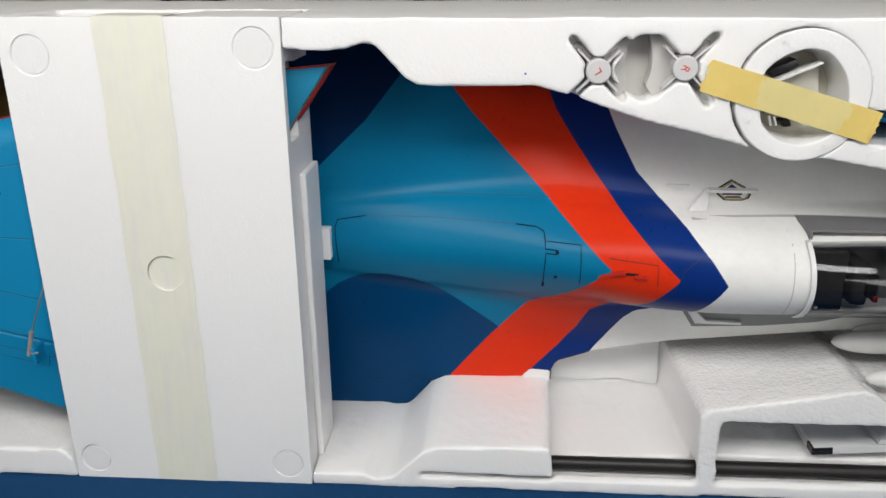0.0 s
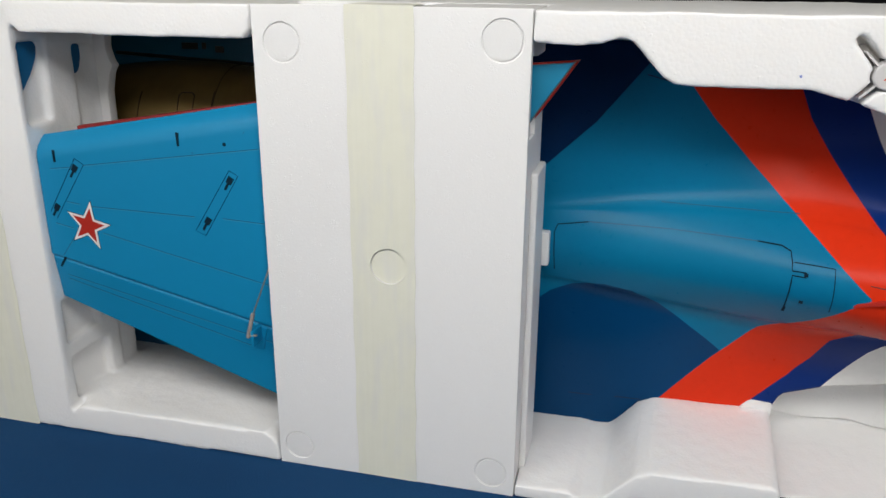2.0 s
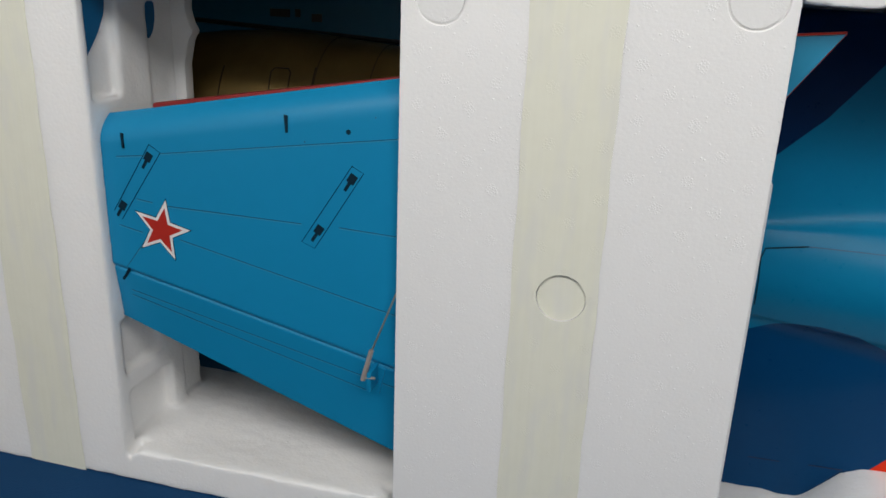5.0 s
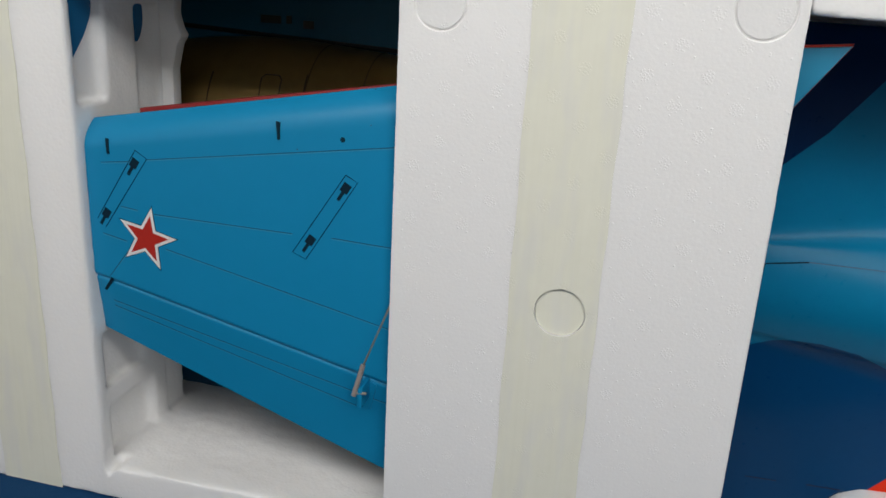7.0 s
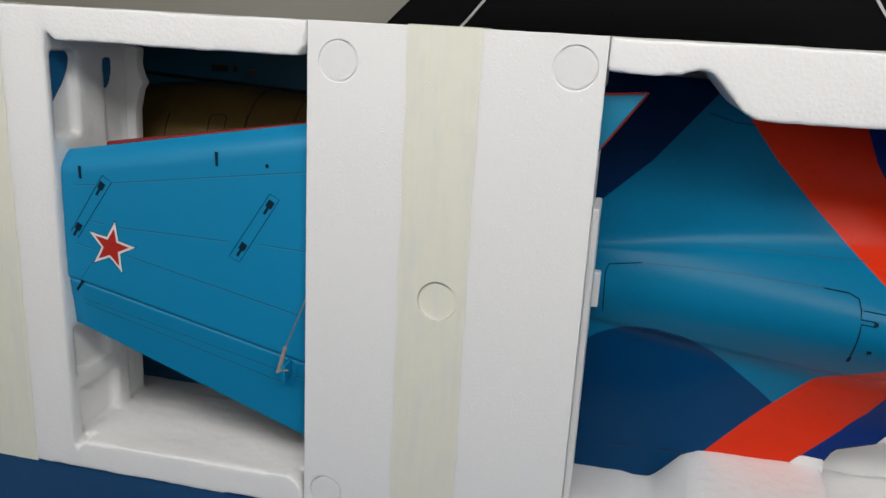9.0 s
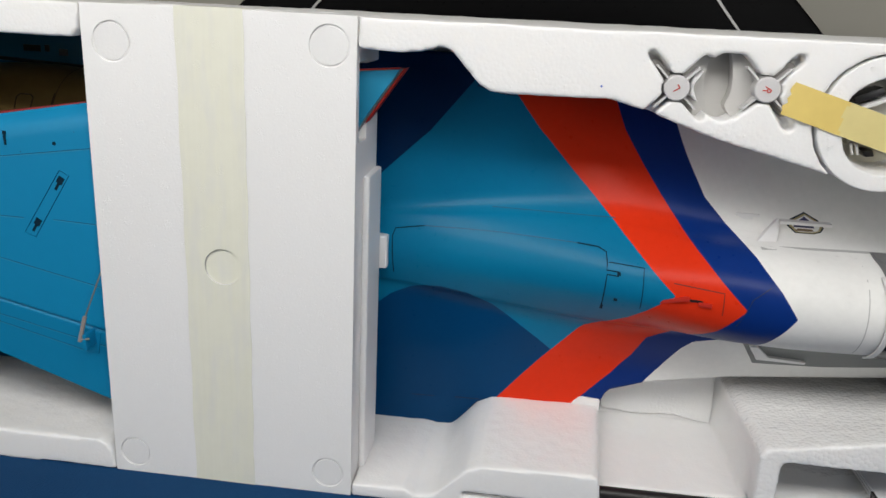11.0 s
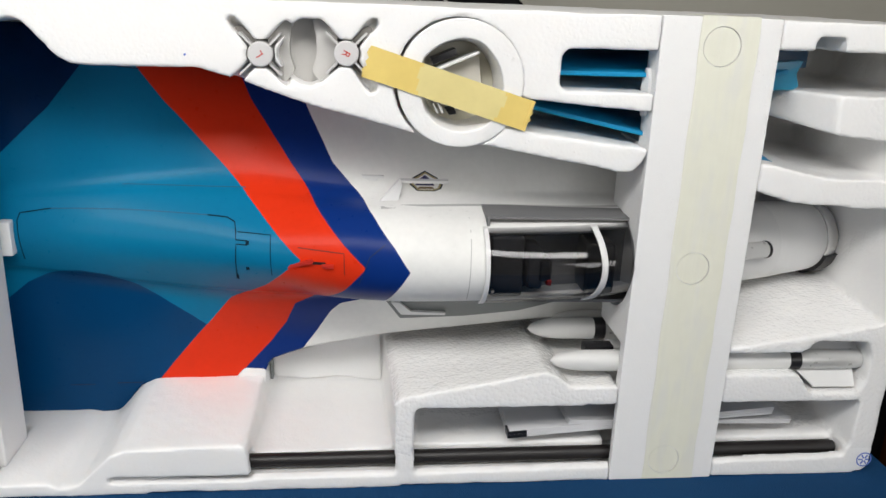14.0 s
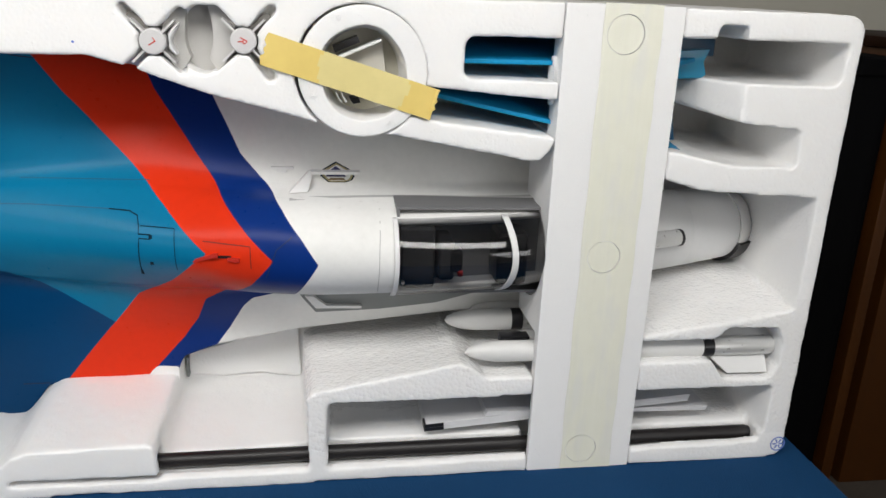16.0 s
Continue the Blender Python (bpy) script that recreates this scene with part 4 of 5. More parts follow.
# nose section
BRIGHT = plain("pearly_plastic", (0.88, 0.86, 0.82), 0.22, 0.55, grain=0.06)
nose_m = Matrix.Translation((0.690, 0.056, 0.2255)) @ Euler((0, 0, radians(16.5))).to_matrix().to_4x4()
prof = [(0.0, 0.0405), (0.04, 0.0410), (0.10, 0.0405), (0.150, 0.0392), (0.1505, 0.0388), (0.152, 0.0388), (0.1525, 0.0391), (0.20, 0.0365), (0.214, 0.0355)]
bm = lathe(prof, 48)
bm.transform(nose_m)
part("nose", bm, plain("white_paint", (0.76, 0.76, 0.74), 0.4, grain=0.05), jet, "white nose section")
bm = lathe([(0.2138, 0.0330), (0.2142, 0.0372), (0.2160, 0.0379), (0.2200, 0.0378), (0.2240, 0.0374), (0.2275, 0.0366), (0.2292, 0.0355), (0.2296, 0.0310)], 48)
for v in bm.verts:
    if v.co.x > 0.215:
        v.co.x += 0.0007 * math.sin(9 * math.atan2(v.co.z, v.co.y))
bm.transform(nose_m)
part("nose_ring", bm, BRIGHT, jet, "bright pearly ring at the nose joint")
bm = lathe([(0.2140, 0.0349), (0.2143, 0.0394), (0.2300, 0.0384), (0.2305, 0.0320)], 48)
for v in [v for v in bm.verts if v.co.z > -0.011]:
    v.co.z = -0.011 + 0.0012 * math.sin(v.co.x * 900 + v.co.y * 300)
bm.transform(nose_m)
part("nose_patch", bm, BLACK, jet, "black patch on the nose ring")
pitot_m = Matrix.Translation((0.770, 0.0360, 0.2305)) @ Euler((0, 0, radians(16.0))).to_matrix().to_4x4()
bm = lathe([(0.0, 0.0080), (0.055, 0.0080), (0.0575, 0.0072)], 24)
bm.transform(pitot_m)
probe = part("probe", bm, SILVER, jet, "short silver tube lying on the nose")
bm = lathe([(0.0555, 0.0083), (0.0585, 0.0083), (0.0590, 0.0070)], 24)
bm.transform(pitot_m)
part("probe_tip", bm, BLACK, probe)

# wing panel with a red star
WTOP = [(-0.3612, 0.3149), (-0.352, 0.3165), (-0.021, 0.3755)]
WLOW = [(-0.3612, 0.1551), (-0.352, 0.1520), (-0.021, 0.0378)]
HINGE = [(-0.3612, 0.1997), (-0.352, 0.1985), (-0.021, 0.1250)]


def wing_y(x, z):
    top, low, hinge = along(WTOP, x), along(WLOW, x), along(HINGE, x)
    d = max(0.0, top - z)
    y = 0.0085
    if d < 0.022:
        y += 0.014 * (1 - d / 0.022) ** 2.2
    g = (z - hinge) / 0.0016
    if abs(g) < 4:
        y += 0.0016 * math.exp(-g * g)
    if z < hinge:
        y += 0.0015 + 0.006 * (hinge - z) / max(1e-6, hinge - low)
    return y


def wing_mesh(nx=24, nz=110):
    bm = bmesh.new()
    fr, bk = [], []
    for i in range(nx + 1):
        u = i / nx
        a, b = [], []
        for j in range(nz + 1):
            v = j / nz
            x = -0.3612 + 0.3402 * u
            low, mid, top = along(WLOW, x), along(HINGE, x), along(WTOP, x)
            if j <= 40:
                z = low + (mid - low) * (1 - (1 - j / 40) ** 1.5)
            else:
                z = mid + (top - mid) * ((j - 40) / (nz - 40)) ** 1.4
            y = wing_y(x, z)
            a.append(bm.verts.new((x, y, z)))
            b.append(bm.verts.new((x, max(y + 0.0012, 0.0235 - 0.008 * abs(v - 0.55)), z)))
        fr.append(a)
        bk.append(b)
    for p, q, r, s in zip(fr, fr[1:], bk, bk[1:]):
        for j in range(nz):
            bm.faces.new((p[j], p[j + 1], q[j + 1], q[j]))
            bm.faces.new((r[j], s[j], s[j + 1], r[j + 1]))
        bm.faces.new((p[0], q[0], s[0], r[0]))
        bm.faces.new((p[nz], r[nz], s[nz], q[nz]))
    for a, b in ((fr[0], bk[0]), (fr[-1], bk[-1])):
        for j in range(nz):
            bm.faces.new((a[j], b[j], b[j + 1], a[j + 1]))
    return bm


wing = thing("model_wing", (-0.19, 0.015, 0.10), "sky-blue model wing panel with a red star, in the foam box", "wing")
part("wing_skin", wing_mesh(), SKY_BLUE, wing)


def flat(outline, lift):
    """A thin piece on the wing's face."""
    bm = bmesh.new()
    bm.faces.new([bm.verts.new((x, wing_y(x, z) - lift, z)) for x, z in outline])
    bmesh.ops.recalc_face_normals(bm, faces=bm.faces)
    ext = bmesh.ops.extrude_face_region(bm, geom=bm.faces[:])
    for v in ext["geom"]:
        if isinstance(v, bmesh.types.BMVert):
            v.co.y += lift + 0.0006
    return bm


def star(cx, cz, r, turn):
    pts = []
    for i in range(10):
        a = radians(turn + 36 * i)
        k = r if i % 2 == 0 else r * 0.41
        pts.append((cx + k * math.cos(a), cz + k * math.sin(a)))
    return pts


rim = part("star_rim", flat(star(-0.3060, 0.2330, 0.0262, 5.5), 0.0002), LINE, wing, "thin dark rim of the star")
part("star_border", flat(star(-0.3060, 0.2330, 0.0248, 5.5), 0.0003), plain("white_decal", (0.75, 0.74, 0.73), 0.4), rim, "white border of the star")
part("star", flat(star(-0.3060, 0.2330, 0.0182, 5.5), 0.0005), plain("red_decal", (0.42, 0.020, 0.012), 0.4), rim, "red five-pointed star")


def groove(points, width=0.0007, mat=LINE, lift=0.00015):
    return part("panel_line", seam(points, width, wing_y, lift, 0.0006, 0.02), mat, wing)


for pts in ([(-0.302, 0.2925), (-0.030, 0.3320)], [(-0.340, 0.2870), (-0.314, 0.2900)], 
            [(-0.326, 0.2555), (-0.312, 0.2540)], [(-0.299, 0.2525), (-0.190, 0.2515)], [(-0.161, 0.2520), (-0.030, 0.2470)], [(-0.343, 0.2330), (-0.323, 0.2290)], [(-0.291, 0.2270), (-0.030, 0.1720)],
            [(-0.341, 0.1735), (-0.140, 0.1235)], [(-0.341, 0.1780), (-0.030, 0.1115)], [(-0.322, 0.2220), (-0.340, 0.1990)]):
    # groove relief is painted: a shaded line with a lit lower edge
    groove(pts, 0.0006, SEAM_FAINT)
    groove([(x, z - 0.0008) for x, z in pts], 0.0006, SEAM_LIT, 0.0001)
for pts in ([(-0.1885, 0.3455), (-0.1860, 0.3110)], [(-0.1360, 0.3545), (-0.1340, 0.3320)]):
    groove(pts, 0.0009, SEAM_FAINT, 0.0004)
groove([(-0.338, 0.1975), (-0.347, 0.1860)], 0.0022, LINE)
for pts in ([(-0.1510, 0.2975), (-0.1425, 0.2930), (-0.1800, 0.2340), (-0.1900, 0.2380), (-0.1510, 0.2975)], [(-0.3110, 0.2985), (-0.3020, 0.2930), (-0.3400, 0.2380)], [(-0.3110, 0.2985), (-0.3465, 0.2440)]):
    groove(pts, 0.0006)


def keyhole(cx, cz):
    d = Vector((-0.53, -0.85)).normalized()
    s = Vector((-d.y, d.x))
    c = Vector((cx, cz))
    pts = [c - d * 0.0045 + s * 0.003, c + d * 0.0025 + s * 0.003, c + d * 0.0025 + s * 0.0012, c + d * 0.0095 + s * 0.0012, c + d * 0.0095 - s * 0.0012, c + d * 0.0025 - s * 0.0012, c + d * 0.0025 - s * 0.003, c - d * 0.0045 - s * 0.003]
    part("mount_slot", flat([(p.x, p.y) for p in pts], 0.0002), LINE, wing, "dark keyhole-shaped mounting slot")


for c in ((-0.1515, 0.2875), (-0.1770, 0.2475), (-0.3130, 0.2880), (-0.3390, 0.2480)):
    keyhole(*c)
part("slot", flat([(-0.2015, 0.3290), (-0.1985, 0.3285), (-0.1985, 0.3170), (-0.2000, 0.3170)], 0.0014), LINE, wing)
part("slot", flat([(-0.3350, 0.3050), (-0.3325, 0.3045), (-0.3320, 0.2940), (-0.3335, 0.2940)], 0.0014), LINE, wing)
part("pin_hole", flat(circle(-0.1535, 0.3210, 0.0018, 12), 0.0002), LINE, wing)


def rod(a, b, r, steps=10):
    a, b = Vector(a), Vector(b)
    bm = lathe([(0.0, r), ((b - a).length, r)], steps)
    bm.transform(Matrix.Translation(a) @ (b - a).to_track_quat("X", "Z").to_matrix().to_4x4())
    return bm


horn = part("control_horn", bevelled(flat([(-0.1415, 0.1235), (-0.1305, 0.1230), (-0.1255, 0.1450), (-0.1345, 0.1480)], 0.0012), 0.0003), SKY_BLUE, wing, "blue plastic control horn")
part("horn_blade", bevelled(box(-0.1345, -0.1310, -0.0065, 0.012, 0.1330, 0.1490), 0.001), SKY_BLUE, horn)
part("horn_pin", rod((-0.138, -0.0055, 0.1440), (-0.128, -0.0055, 0.1450), 0.0011), STEEL, horn)
part("clevis", rod((-0.1375, -0.0055, 0.1420), (-0.1315, -0.0040, 0.1660), 0.0019), plain("grey_brown_plastic", (0.30, 0.27, 0.25), 0.5), wing)
part("push_rod", rod((-0.1320, -0.0040, 0.1640), (-0.1100, 0.0060, 0.2260), 0.0007), STEEL, wing, "thin steel push rod")

# second wing panel behind, only its red edge shows
under = thing("model_wing", (-0.19, 0.04, 0.12), "second blue wing panel with a red leading edge behind", "wing")
part("red_edge", bevelled(prism([(-0.318, 0.3190), (-0.021, 0.3680), (-0.021, 0.3752), (-0.318, 0.3256)], 0.027, 0.034), 0.001), plain("dark_red_paint", (0.22, 0.008, 0.009), 0.5), under)
part("wing_skin", bevelled(prism([(-0.318, 0.17), (-0.021, 0.09), (-0.021, 0.3675), (-0.318, 0.3185)], 0.027, 0.040), 0.001), SKY_BLUE, under)

# bronze nozzle and the blue tail part behind it
nozzle = thing("jet_nozzle", (-0.22, 0.19, 0.25), "bronze-gold jet nozzle in shade behind the wing panel", "nozzle")
NOZ_R = [(0.0, 0.054), (0.004, 0.058), (0.045, 0.064), (0.085, 0.0675), (0.130, 0.0675), (0.21, 0.062), (0.33, 0.055)]
bm = lathe(NOZ_R, 48)
NOZ = Matrix.Translation((-0.395, 0.197, 0.304)) @ Euler((0, radians(1.0), 0)).to_matrix().to_4x4()
bm.transform(NOZ)
part("nozzle_shell", bm, GOLD, nozzle)
for x in (0.156, 0.204):
    bm = lathe([(x, 0.0600), (x + 0.0002, along(NOZ_R, x) + 0.0004), (x + 0.0010, along(NOZ_R, x) + 0.0004), (x + 0.0012, 0.0600)], 48)
    bm.transform(NOZ)
    part("nozzle_joint", bm, plain("dark_bronze", (0.10, 0.06, 0.02), 0.5, 0.6), nozzle)
def noz_y(x, z):
    return 0.197 - math.sqrt(max(0.0, (along(NOZ_R, x + 0.395) + 0.0002) ** 2 - (z - 0.304 + 0.0175 * (x + 0.395)) ** 2))


DARK_BRONZE = plain("shaded_bronze", (0.045, 0.028, 0.010), 0.5, 0.5)
for pts in ([(-0.277, 0.318), (-0.278, 0.340), (-0.275, 0.343), (-0.263, 0.343), (-0.260, 0.340), (-0.260, 0.318)], [(-0.239, 0.320), (-0.239, 0.345)], [(-0.326, 0.312), (-0.324, 0.342)]):
    part("nozzle_panel", seam(pts, 0.0009, noz_y, 0.0003, 0.001, 0.003), DARK_BRONZE, nozzle)
# darker copies of the blue paint; the recess shade is in the colour
SHADED_TEAL = plain("shaded_teal_blue_paint", (0.006, 0.11, 0.20), 0.6)
SHADED_SKY = plain("shaded_sky_blue_paint", (0.004, 0.11, 0.26), 0.5)
tail = thing("tail_part", (-0.22, 0.215, 0.36), "blue tail part lying in the shade of the foam box", "model part")
part("lower_skin", bevelled(prism([(-0.440, 0.034), (-0.05, 0.034), (-0.05, 0.225), (-0.440, 0.225)], 0.152, 0.160), 0.001), SHADED_BLUE, tail)
part("tail_skin", bevelled(prism([(-0.440, 0.345), (-0.05, 0.335), (-0.05, 0.424), (-0.440, 0.424)], 0.214, 0.232), 0.003), SHADED_TEAL, tail)
for x, z, w in ((-0.304, 0.3845, 0.020), (-0.286, 0.3850, 0.005), (-0.267, 0.3815, 0.010)):
    part("marking", box(x - w / 2, x + w / 2, 0.2128, 0.216, z - 0.0035, z + 0.0035), BLACK, tail)
part("tail_lip", rod((-0.400, 0.2135, 0.3745), (-0.06, 0.2135, 0.3580), 0.0022, 8), BLACK, tail, "dark edge line")
fin_holder = thing("blue_fin", (-0.356, 0.02, 0.33), "blue fin seen through slots in the foam end wall", "fin", "small fins")
for x0, x1, tip in ((-0.3618, -0.3590, [(0.006, 0.352), (0.014, 0.361), (0.026, 0.374), (0.035, 0.388), (0.037, 0.398), (0.033, 0.4025), (0.006, 0.4025)]), (-0.3558, -0.3535, [(0.079, 0.366), (0.086, 0.372), (0.090, 0.383), (0.090, 0.396), (0.079, 0.396)])):
    bm = prism(rounded(tip, 0.004), x0, x1)
    for v in bm.verts:
        v.co.x, v.co.y = v.co.y, v.co.x
    part("fin_tip", bm, SHADED_SKY, fin_holder)

# small fin that sticks out beside the wide board
fin = thing("blue_fin", (0.12, 0.035, 0.34), "small blue tail fin with a red edge beside the foam board", "fin", "small fins")
part("fin_skin", bevelled(prism([(0.062, 0.392), (0.1470, 0.4000), (0.118, 0.3585), (0.104, 0.3350), (0.062, 0.3350)], 0.0265, 0.0300), 0.0008), PALE_BLUE, fin)
part("fin_edge", bevelled(prism([(0.062, 0.3915), (0.1478, 0.4000), (0.1188, 0.3580), (0.104, 0.3340), (0.062, 0.3340)], 0.0303, 0.0375), 0.0006), GREY_VENT, fin)
part("red_stripe", bevelled(prism([(0.120, 0.3960), (0.1500, 0.4000), (0.1215, 0.3590), (0.116, 0.3520)], 0.0378, 0.0530), 0.0006), RED, fin, "red painted stripe")
part("red_top", prism([(0.062, 0.3922), (0.1462, 0.4002), (0.1475, 0.4016), (0.062, 0.3936)], 0.0266, 0.0300), RED, fin, "thin red top edge")

# plugs with letters
def letter_mesh(text, size):
    cu = bpy.data.curves.new("lettering", "FONT")
    cu.body, cu.size, cu.align_x, cu.align_y, cu.extrude = text, size, "CENTER", "CENTER", 0.0002
    ob = new("lettering", cu)
    graph = bpy.context.evaluated_depsgraph_get()
    me = bpy.data.meshes.new_from_object(ob.evaluated_get(graph))
    bm = bmesh.new()
    bm.from_mesh(me)
    bpy.data.objects.remove(ob)
    bpy.data.curves.remove(cu)
    bpy.data.meshes.remove(me)
    return bm


GREY_SOCKET = plain("grey_socket_plastic", (0.27, 0.255, 0.24), 0.6, grain=0.1)
for cx, cz, text, turn, arms in ((0.3645, 0.4005, "L", 122, (135,)), (0.4300, 0.4030, "R", -118, (45, 315))):
    plug = thing("plastic_plug", (cx, 0.01, cz), "pale grey plastic plug with a red %s in the foam" % text, "plug", "lettered plugs")
    bm = lathe([(0.0, 0.0085), (0.0008, 0.0096), (0.035, 0.0096)], 32)
    bm.transform(Matrix.Translation((cx, -0.0016, cz)) @ Euler((0, 0, radians(90))).to_matrix().to_4x4())
    part("plug_body", bm, GREY_CAP, plug)
    for a in (45, 135, 225, 315):
        d = Vector((math.cos(radians(a)), math.sin(radians(a))))
        outl = bar((cx + d.x * 0.009, cz + d.y * 0.009), (cx + d.x * 0.0215, cz + d.y * 0.0215), 0.0016)
        part("vane", prism(outl, 0.001, 0.030), GREY_CAP, plug)
    cup = [bar((cx, cz), (cx + 0.0235 * math.cos(radians(a)), cz + 0.0235 * math.sin(radians(a))), 0.0074) for a in arms]
    for outl in cup:
        part("socket_arm", prism(outl, 0.0110, 0.030), GREY_SOCKET, plug, "grey plastic socket arm")
    bm = letter_mesh(text, 0.0085)
    bm.transform(Matrix.Translation((cx - 0.0005, -0.0018, cz)) @ Euler((radians(90), 0, 0)).to_matrix().to_4x4() @ Euler((0, 0, radians(turn))).to_matrix().to_4x4())
    part("letter", bm, INK, plug, "red handwritten letter")
# floor and steps of the hollow, in one grey darker than the foam
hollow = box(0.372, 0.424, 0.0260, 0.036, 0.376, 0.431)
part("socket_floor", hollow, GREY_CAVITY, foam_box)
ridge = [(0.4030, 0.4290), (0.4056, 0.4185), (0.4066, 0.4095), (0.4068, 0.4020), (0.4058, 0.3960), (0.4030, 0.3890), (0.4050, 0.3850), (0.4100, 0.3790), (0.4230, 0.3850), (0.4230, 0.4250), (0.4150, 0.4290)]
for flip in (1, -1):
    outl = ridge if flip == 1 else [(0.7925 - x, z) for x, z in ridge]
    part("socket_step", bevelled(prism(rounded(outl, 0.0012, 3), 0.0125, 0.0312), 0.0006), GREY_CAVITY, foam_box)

# round ring with small parts, held by masking tape
ring = thing("foam_ring", (0.5185, 0.02, 0.3835), "white foam ring holding small plastic parts", "foam ring")
inner = rounded([(0.486, 0.401), (0.503, 0.415), (0.522, 0.420), (0.537, 0.416), (0.551, 0.400), (0.556, 0.381), (0.553, 0.361), (0.542, 0.348), (0.519, 0.342), (0.499, 0.350), (0.489, 0.363)], 0.010, 3)
part("ring_body", carve(prism(circle(0.5200, 0.3824, 0.0504, 64), -0.0008, 0.060), [loft(inner, grown(inner, 0.84), -0.01, 0.040)], 0.0012, 3), FOAM, ring)
part("ring_lining", carve(prism(circle(0.5210, 0.380, 0.037, 40), 0.0335, 0.042), [], 0), IVORY, ring, "ivory plastic lining")
for i in range(4):
    a = 2 * math.pi * (i + 0.3) / 4
    part("mould_mark", bevelled(prism(circle(0.5210 + 0.0445 * math.cos(a), 0.3828 + 0.0445 * math.sin(a), 0.0017, 14), -0.0012, 0.002), 0.0003), FOAM, ring)
small = thing("plastic_bracket", (0.518, 0.02, 0.37), "ivory plastic bracket with black slots inside the ring", "bracket")
part("bracket_plate", bevelled(prism([(0.496, 0.3900), (0.536, 0.4050), (0.5400, 0.3720), (0.515, 0.3620), (0.500, 0.3640)], 0.020, 0.030), 0.001), plain("grey_ivory_plastic", (0.50, 0.48, 0.43), 0.4), small)
part("bracket_edge", bevelled(prism([(0.494, 0.3905), (0.534, 0.4075), (0.5355, 0.4060), (0.497, 0.3890)], 0.008, 0.024), 0.0006), WHITE_PLASTIC, small)
part("black_block", bevelled(prism([(0.4965, 0.4005), (0.5160, 0.4090), (0.5180, 0.4040), (0.4985, 0.3955)], 0.012, 0.030), 0.0006), BLACK, small)
part("black_block", bevelled(prism([(0.5100, 0.3600), (0.5170, 0.3620), (0.5190, 0.3570), (0.5130, 0.3560)], 0.012, 0.030), 0.0006), BLACK, small)
for i in range(2):
    part("metal_pin", rod((0.4995 + 0.004 * i, 0.010, 0.3660), (0.5035 + 0.004 * i, 0.014, 0.3575), 0.0012), CHROME, small)


def masking_tape():
    a, b = Vector((0.4450, 0.3982)), Vector((0.5770, 0.3585))
    d = (b - a).normalized()
    s = Vector((-d.y, d.x)) * 0.0125
    bm = bmesh.new()
    rows = []
    n = 60
    for i in range(n + 1):
        u = i / n
        p = a.lerp(b, u)
        dip = 0.0
        r = (p - Vector((0.5185, 0.3828))).length
        dip = 0.0010 * max(0.0, 1 - (r / 0.030) ** 2)
        row = []
        for k in range(9):
            v = k / 8 * 2 - 1
            q = p + s * v
            if i in (0, n):
                q += d * (0.0012 * math.sin(k * 2.7) + 0.0008 * math.sin(k * 5.1))
            row.append(bm.verts.new((q.x, -0.0026 + dip + 0.0004 * math.sin(u * 21) * v, q.y)))
        rows.append(row)
    for p, q in zip(rows, rows[1:]):
        for k in range(8):
            bm.faces.new((p[k], p[k + 1], q[k + 1], q[k]))
    return bm


tape = thing("masking_tape", (0.511, 0.0, 0.378), "strip of yellow masking tape across the foam ring", "tape")
strip = part("tape_strip", masking_tape(), MASKING, tape)
strip.data.materials.append(MASKING_THIN)
for p in strip.data.polygons:
    c = p.center
    p.material_index = 1 if (c.x - 0.521) ** 2 + (c.z - 0.380) ** 2 < 0.036 ** 2 else 0
strip.data.polygons.foreach_set("use_smooth", [False] * len(strip.data.polygons))
thick(strip, 0.0003)
part("folded_end", bevelled(prism([(0.5715, 0.3530), (0.5735, 0.3480), (0.5800, 0.3700), (0.5778, 0.3712)], -0.0035, -0.0029), 0.0001), MASKING, tape)


# fins stored in the slots
def stored_fin(outline, z_front, tilt, label):
    """A flat fin lying in a slot, its front edge showing."""
    t = thing("stored_fin", (outline[0][0], 0.06, z_front), label, "fin", "fins in slots")
    bm = column(outline, -0.0018, 0.0018)
    bevelled(bm, 0.0006, 2)
    for v in bm.verts:
        v.co.z += z_front + tilt * (v.co.x - 0.63) + 0.13 * (v.co.y - 0.018)
    part("fin_skin", bm, SKY_BLUE, t)
    return t


stored_fin([(0.585, 0.018), (0.78, 0.018), (0.825, 0.055), (0.825, 0.12), (0.585, 0.12)], 0.3920, 0.005, "blue fin lying in a foam slot")
stored_fin([(0.560, 0.018), (0.80, 0.018), (0.80, 0.12), (0.560, 0.12)], 0.3535, -0.205, "blue fin lying askew in a foam slot")
tab = thing("stored_fin", (0.815, 0.055, 0.39), "end of a blue fin in the foam pocket", "fin", "fins in slots")
part("fin_end", bevelled(prism(rounded([(0.785, 0.379), (0.822, 0.381), (0.826, 0.384), (0.8225, 0.395), (0.827, 0.406), (0.785, 0.4025)], 0.001), 0.046, 0.056), 0.001), PALE_BLUE, tab)
part("fin_back", bevelled(prism([(0.785, 0.398), (0.838, 0.399), (0.838, 0.4145), (0.785, 0.4145)], 0.060, 0.092), 0.001), SHADED_BLUE, tab)


part("fin_back", bevelled(prism([(0.70, 0.330), (0.812, 0.322), (0.806, 0.352), (0.70, 0.360)], 0.062, 0.090), 0.001), SHADED_BLUE, tab)


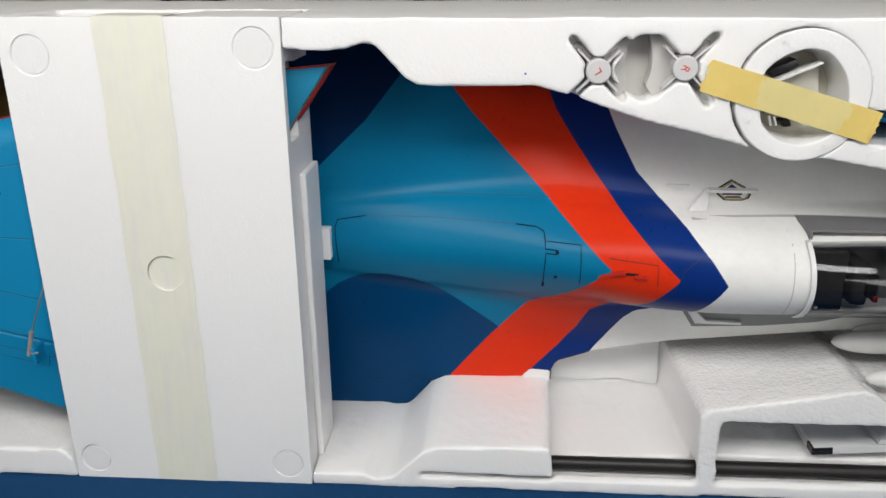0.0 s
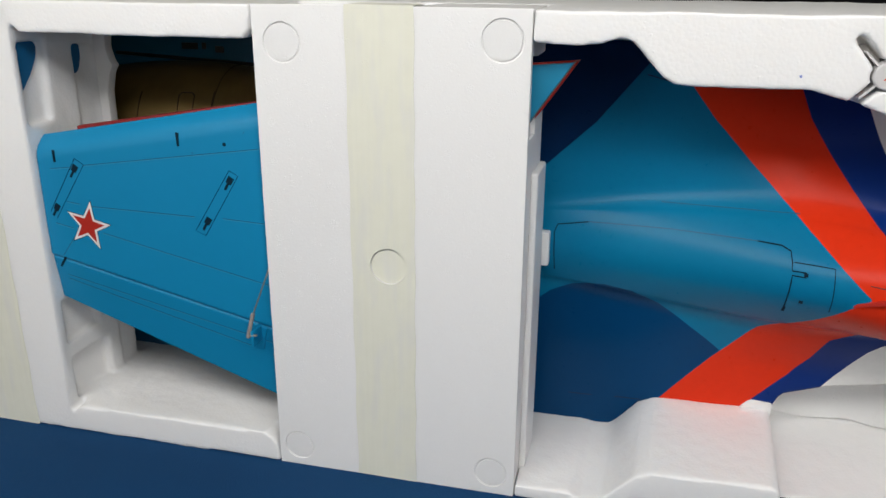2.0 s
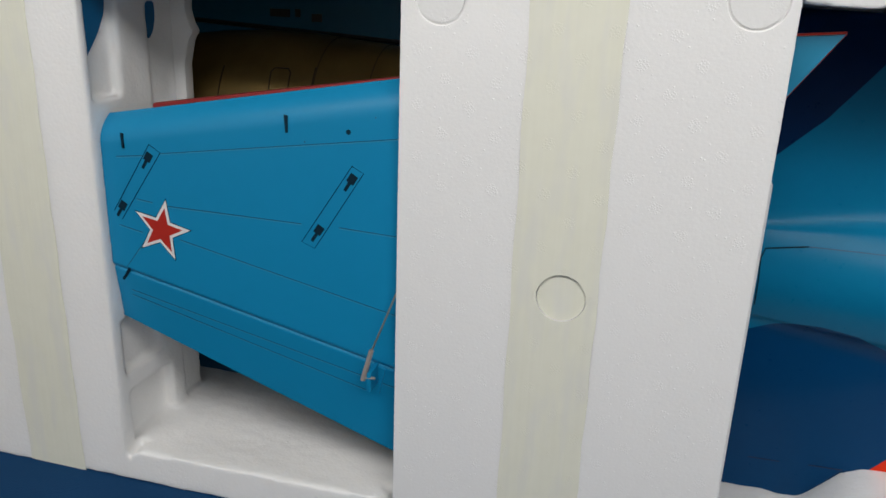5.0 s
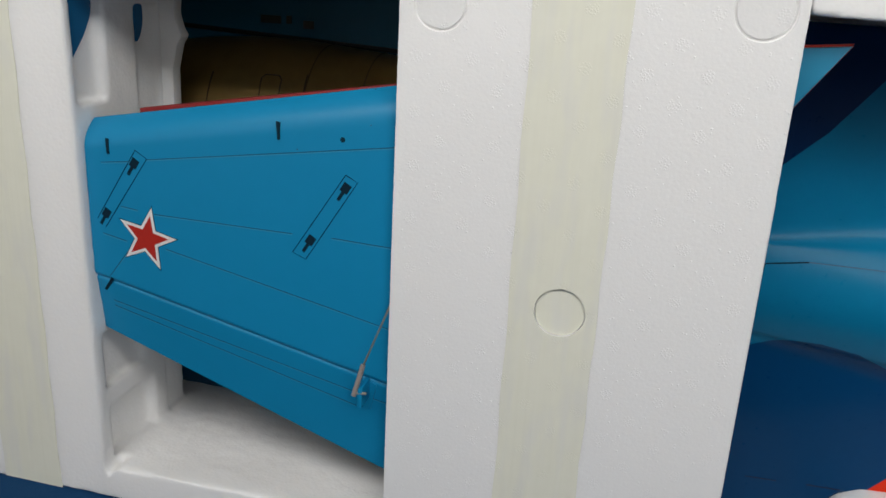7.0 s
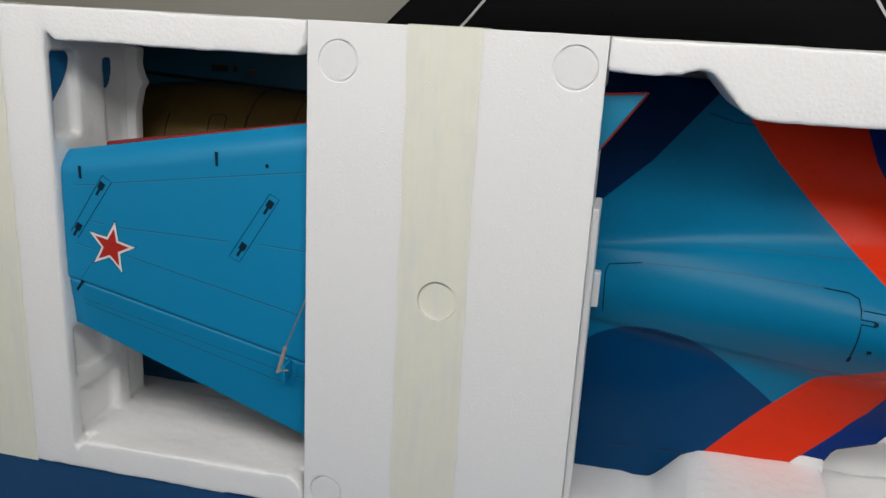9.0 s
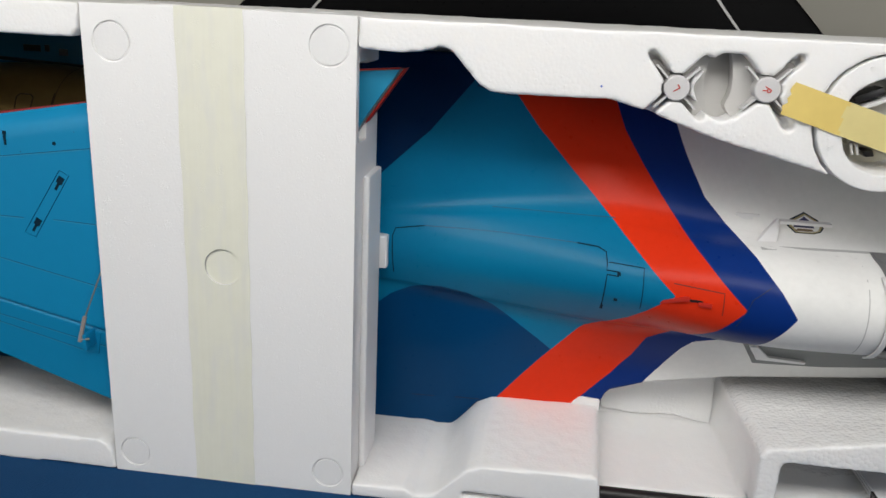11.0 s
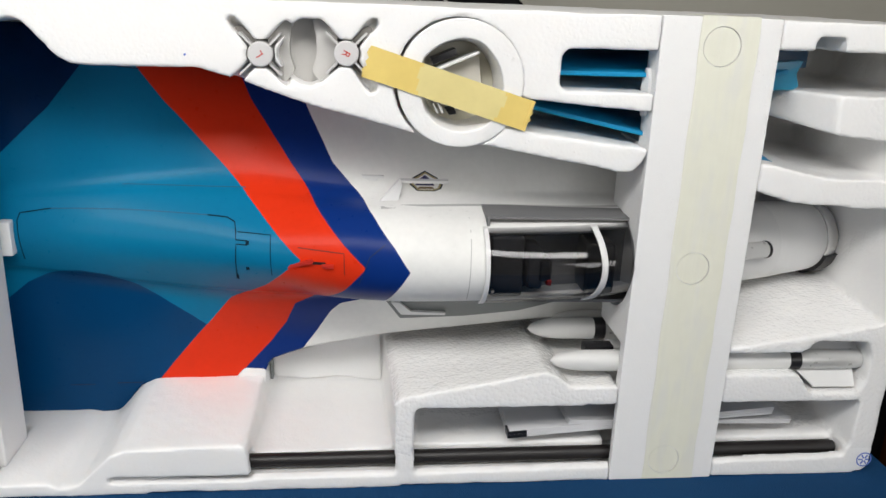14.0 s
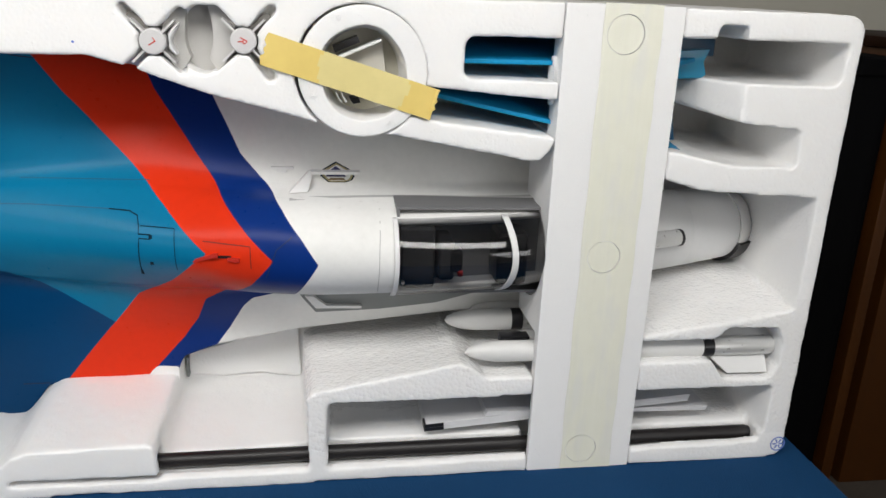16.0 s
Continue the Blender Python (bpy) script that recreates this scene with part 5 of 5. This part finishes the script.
# missiles
def missile(y, z, x0, r, label, tail_at=0.846, fins=True):
    m = thing("model_missile", (0.75, y, z - r), label, "model missile", "missiles")
    pts = [(0.0, 0.0004)]
    for i in range(1, 12):
        u = i / 11
        pts.append((0.036 * u, r * math.sqrt(1 - (1 - u) ** 2) ** 1.05))
    bm = lathe(pts + [(tail_at - x0, r)], 28)
    bm.transform(Matrix.Translation((x0, y, z)))
    part("missile_body", bm, plain("pearl_white_plastic", (0.70, 0.70, 0.69), 0.35, grain=0.05), m)
    bm = lathe([(0.0, r * 1.03), (0.011, r * 1.03)], 28)
    bm.transform(Matrix.Translation((tail_at, y, z)))
    part("black_band", bm, BLACK, m)
    bm = lathe([(0.0, r * 0.98), (0.058, r * 0.98), (0.0615, r * 0.9)], 28)
    bm.transform(Matrix.Translation((tail_at + 0.0112, y, z)))
    part("tail_tube", bm, SILVER, m)
    if fins:
        for k in (0, 1):
            bm = column([(0.0, 0.0), (0.020, -0.02), (0.061, -0.02), (0.0605, 0.0)], -0.0008, 0.0008)
            bm.transform(Matrix.Translation((tail_at + 0.006, y - 0.001, z - r * 0.7)) @ Euler((radians(58 + 2 * k), 0, 0)).to_matrix().to_4x4() @ Matrix.Rotation(0, 4, "X")) if k == 0 else bm.transform(Matrix.Translation((tail_at + 0.012, y + 0.002, z + r * 0.8)) @ Euler((radians(-150), 0, 0)).to_matrix().to_4x4())
            part("tail_fin", bm, WHITE_PLASTIC, m)
    return m


missile(0.0195, 0.1315, 0.6170, 0.0098, "white model missile with a black band on the foam ledge")
missile(0.0740, 0.1400, 0.6060, 0.0105, "second white model missile lying behind the first", 0.671)
missile(0.0960, 0.1420, 0.6350, 0.0080, "third white model missile far back on the ledge", 0.700, False)

clip = part("black_clip", bevelled(box(0.654, 0.682, 0.036, 0.050, 0.1290, 0.1375), 0.001), BLACK)
tagged(clip, "small black plastic clip between the missiles", "clip")

# carbon rod in the groove
spar = thing("wing_spar_tube", (0.6, 0.0185, 0.025), "black carbon wing spar tube in the bottom groove", "tube")
part("tube", rod((0.300, 0.0185, 0.0315), (0.908, 0.0185, 0.0365), 0.0066, 24), CARBON, spar)
part("end_plug", rod((0.906, 0.0185, 0.03648), (0.911, 0.0185, 0.0365), 0.0058, 24), BLACK, spar)


# booklets
def booklet(corner, size, turn, z, thick_z, label, spine, slope):
    m = Matrix.Translation((*corner, z)) @ Euler((0, radians(-slope), radians(turn))).to_matrix().to_4x4()
    t = thing("booklet", (corner[0] + size[0] / 2, corner[1] + size[1] / 2, z), label, "booklet", "booklets")
    for i in range(3):
        bm = box(0.0, size[0], 0.0, size[1], i * thick_z / 3 + 0.0001, (i + 1) * thick_z / 3 - 0.00005)
        for v in bm.verts:
            v.co.x += 0.0008 * i
        bm.transform(m)
        part("page_block", bm, PAPER, t)
    if spine:
        for i in range(2):
            bm = box(-0.0006, 0.018, -0.0008, 0.012, i * thick_z / 2 + 0.0002, (i + 0.9) * thick_z / 2)
            bm.transform(m)
            part("spine_strip", bm, BLACK, t, "black spine strip")
    return t


booklet((0.583, 0.020), (0.262, 0.10), 0.5, 0.0500, 0.0075, "white instruction booklets with a black spine corner", True, 4.6)
booklet((0.640, 0.020), (0.226, 0.09), 1.5, 0.0640, 0.0045, "white paper booklet lying on top", False, -1.5)

# foam details
lump = loft(rounded([(0.314, 0.060), (0.3465, 0.060), (0.3465, 0.076), (0.326, 0.0775), (0.319, 0.070)], 0.003), rounded([(0.314, 0.060), (0.3465, 0.060), (0.3465, 0.074), (0.326, 0.0755), (0.319, 0.070)], 0.003), 0.118, 0.157)
part("foam_lip", bevelled(lump, 0.001), FOAM, foam_box)
insert = [(0.3505, 0.050), (0.386, 0.0465), (0.423, 0.0505), (0.446, 0.0455), (0.4660, 0.0435), (0.4630, 0.1065), (0.426, 0.0985), (0.386, 0.083), (0.3505, 0.0745)]
part("foam_insert", bevelled(loft(rounded(insert, 0.005), rounded(insert, 0.004), 0.1530, 0.1575), 0.0018, 3), FOAM, foam_box)
part("dark_slot", box(0.3475, 0.3505, 0.150, 0.1578, 0.048, 0.070), GREY_VENT, foam_box)
part("foam_tab", bevelled(box(0.1165, 0.1280, 0.086, 0.097, 0.2065, 0.2390), 0.002, 3), FOAM, strap)

# small ink dot on the upper rail
dot = part("ink_dot", prism(circle(0.3085, 0.3985, 0.0009, 10), -0.0012, 0.0004), BLUE_INK)
tagged(dot, "tiny dark blue ink dot on the foam rail", "ink mark")

# blue stamp on the corner
stamp = thing("ink_stamp", (0.934, -0.0004, 0.032), "round blue ink stamp on the foam corner", "stamp")
part("stamp_rim", carve(prism(circle(0.934, 0.032, 0.0078, 28), -0.0004, 0.0006), [prism(circle(0.934, 0.032, 0.0068, 28), -0.01, 0.01)]), BLUE_INK, stamp)
for i in range(6):
    a = math.pi * 2 * i / 6
    part("stamp_petal", prism([(p[0], p[1]) for p in bar((0.934 + 0.0015 * math.cos(a), 0.032 + 0.0015 * math.sin(a)), (0.934 + 0.0050 * math.cos(a), 0.032 + 0.0050 * math.sin(a)), 0.0012)], -0.0004, 0.0006), BLUE_INK, stamp)
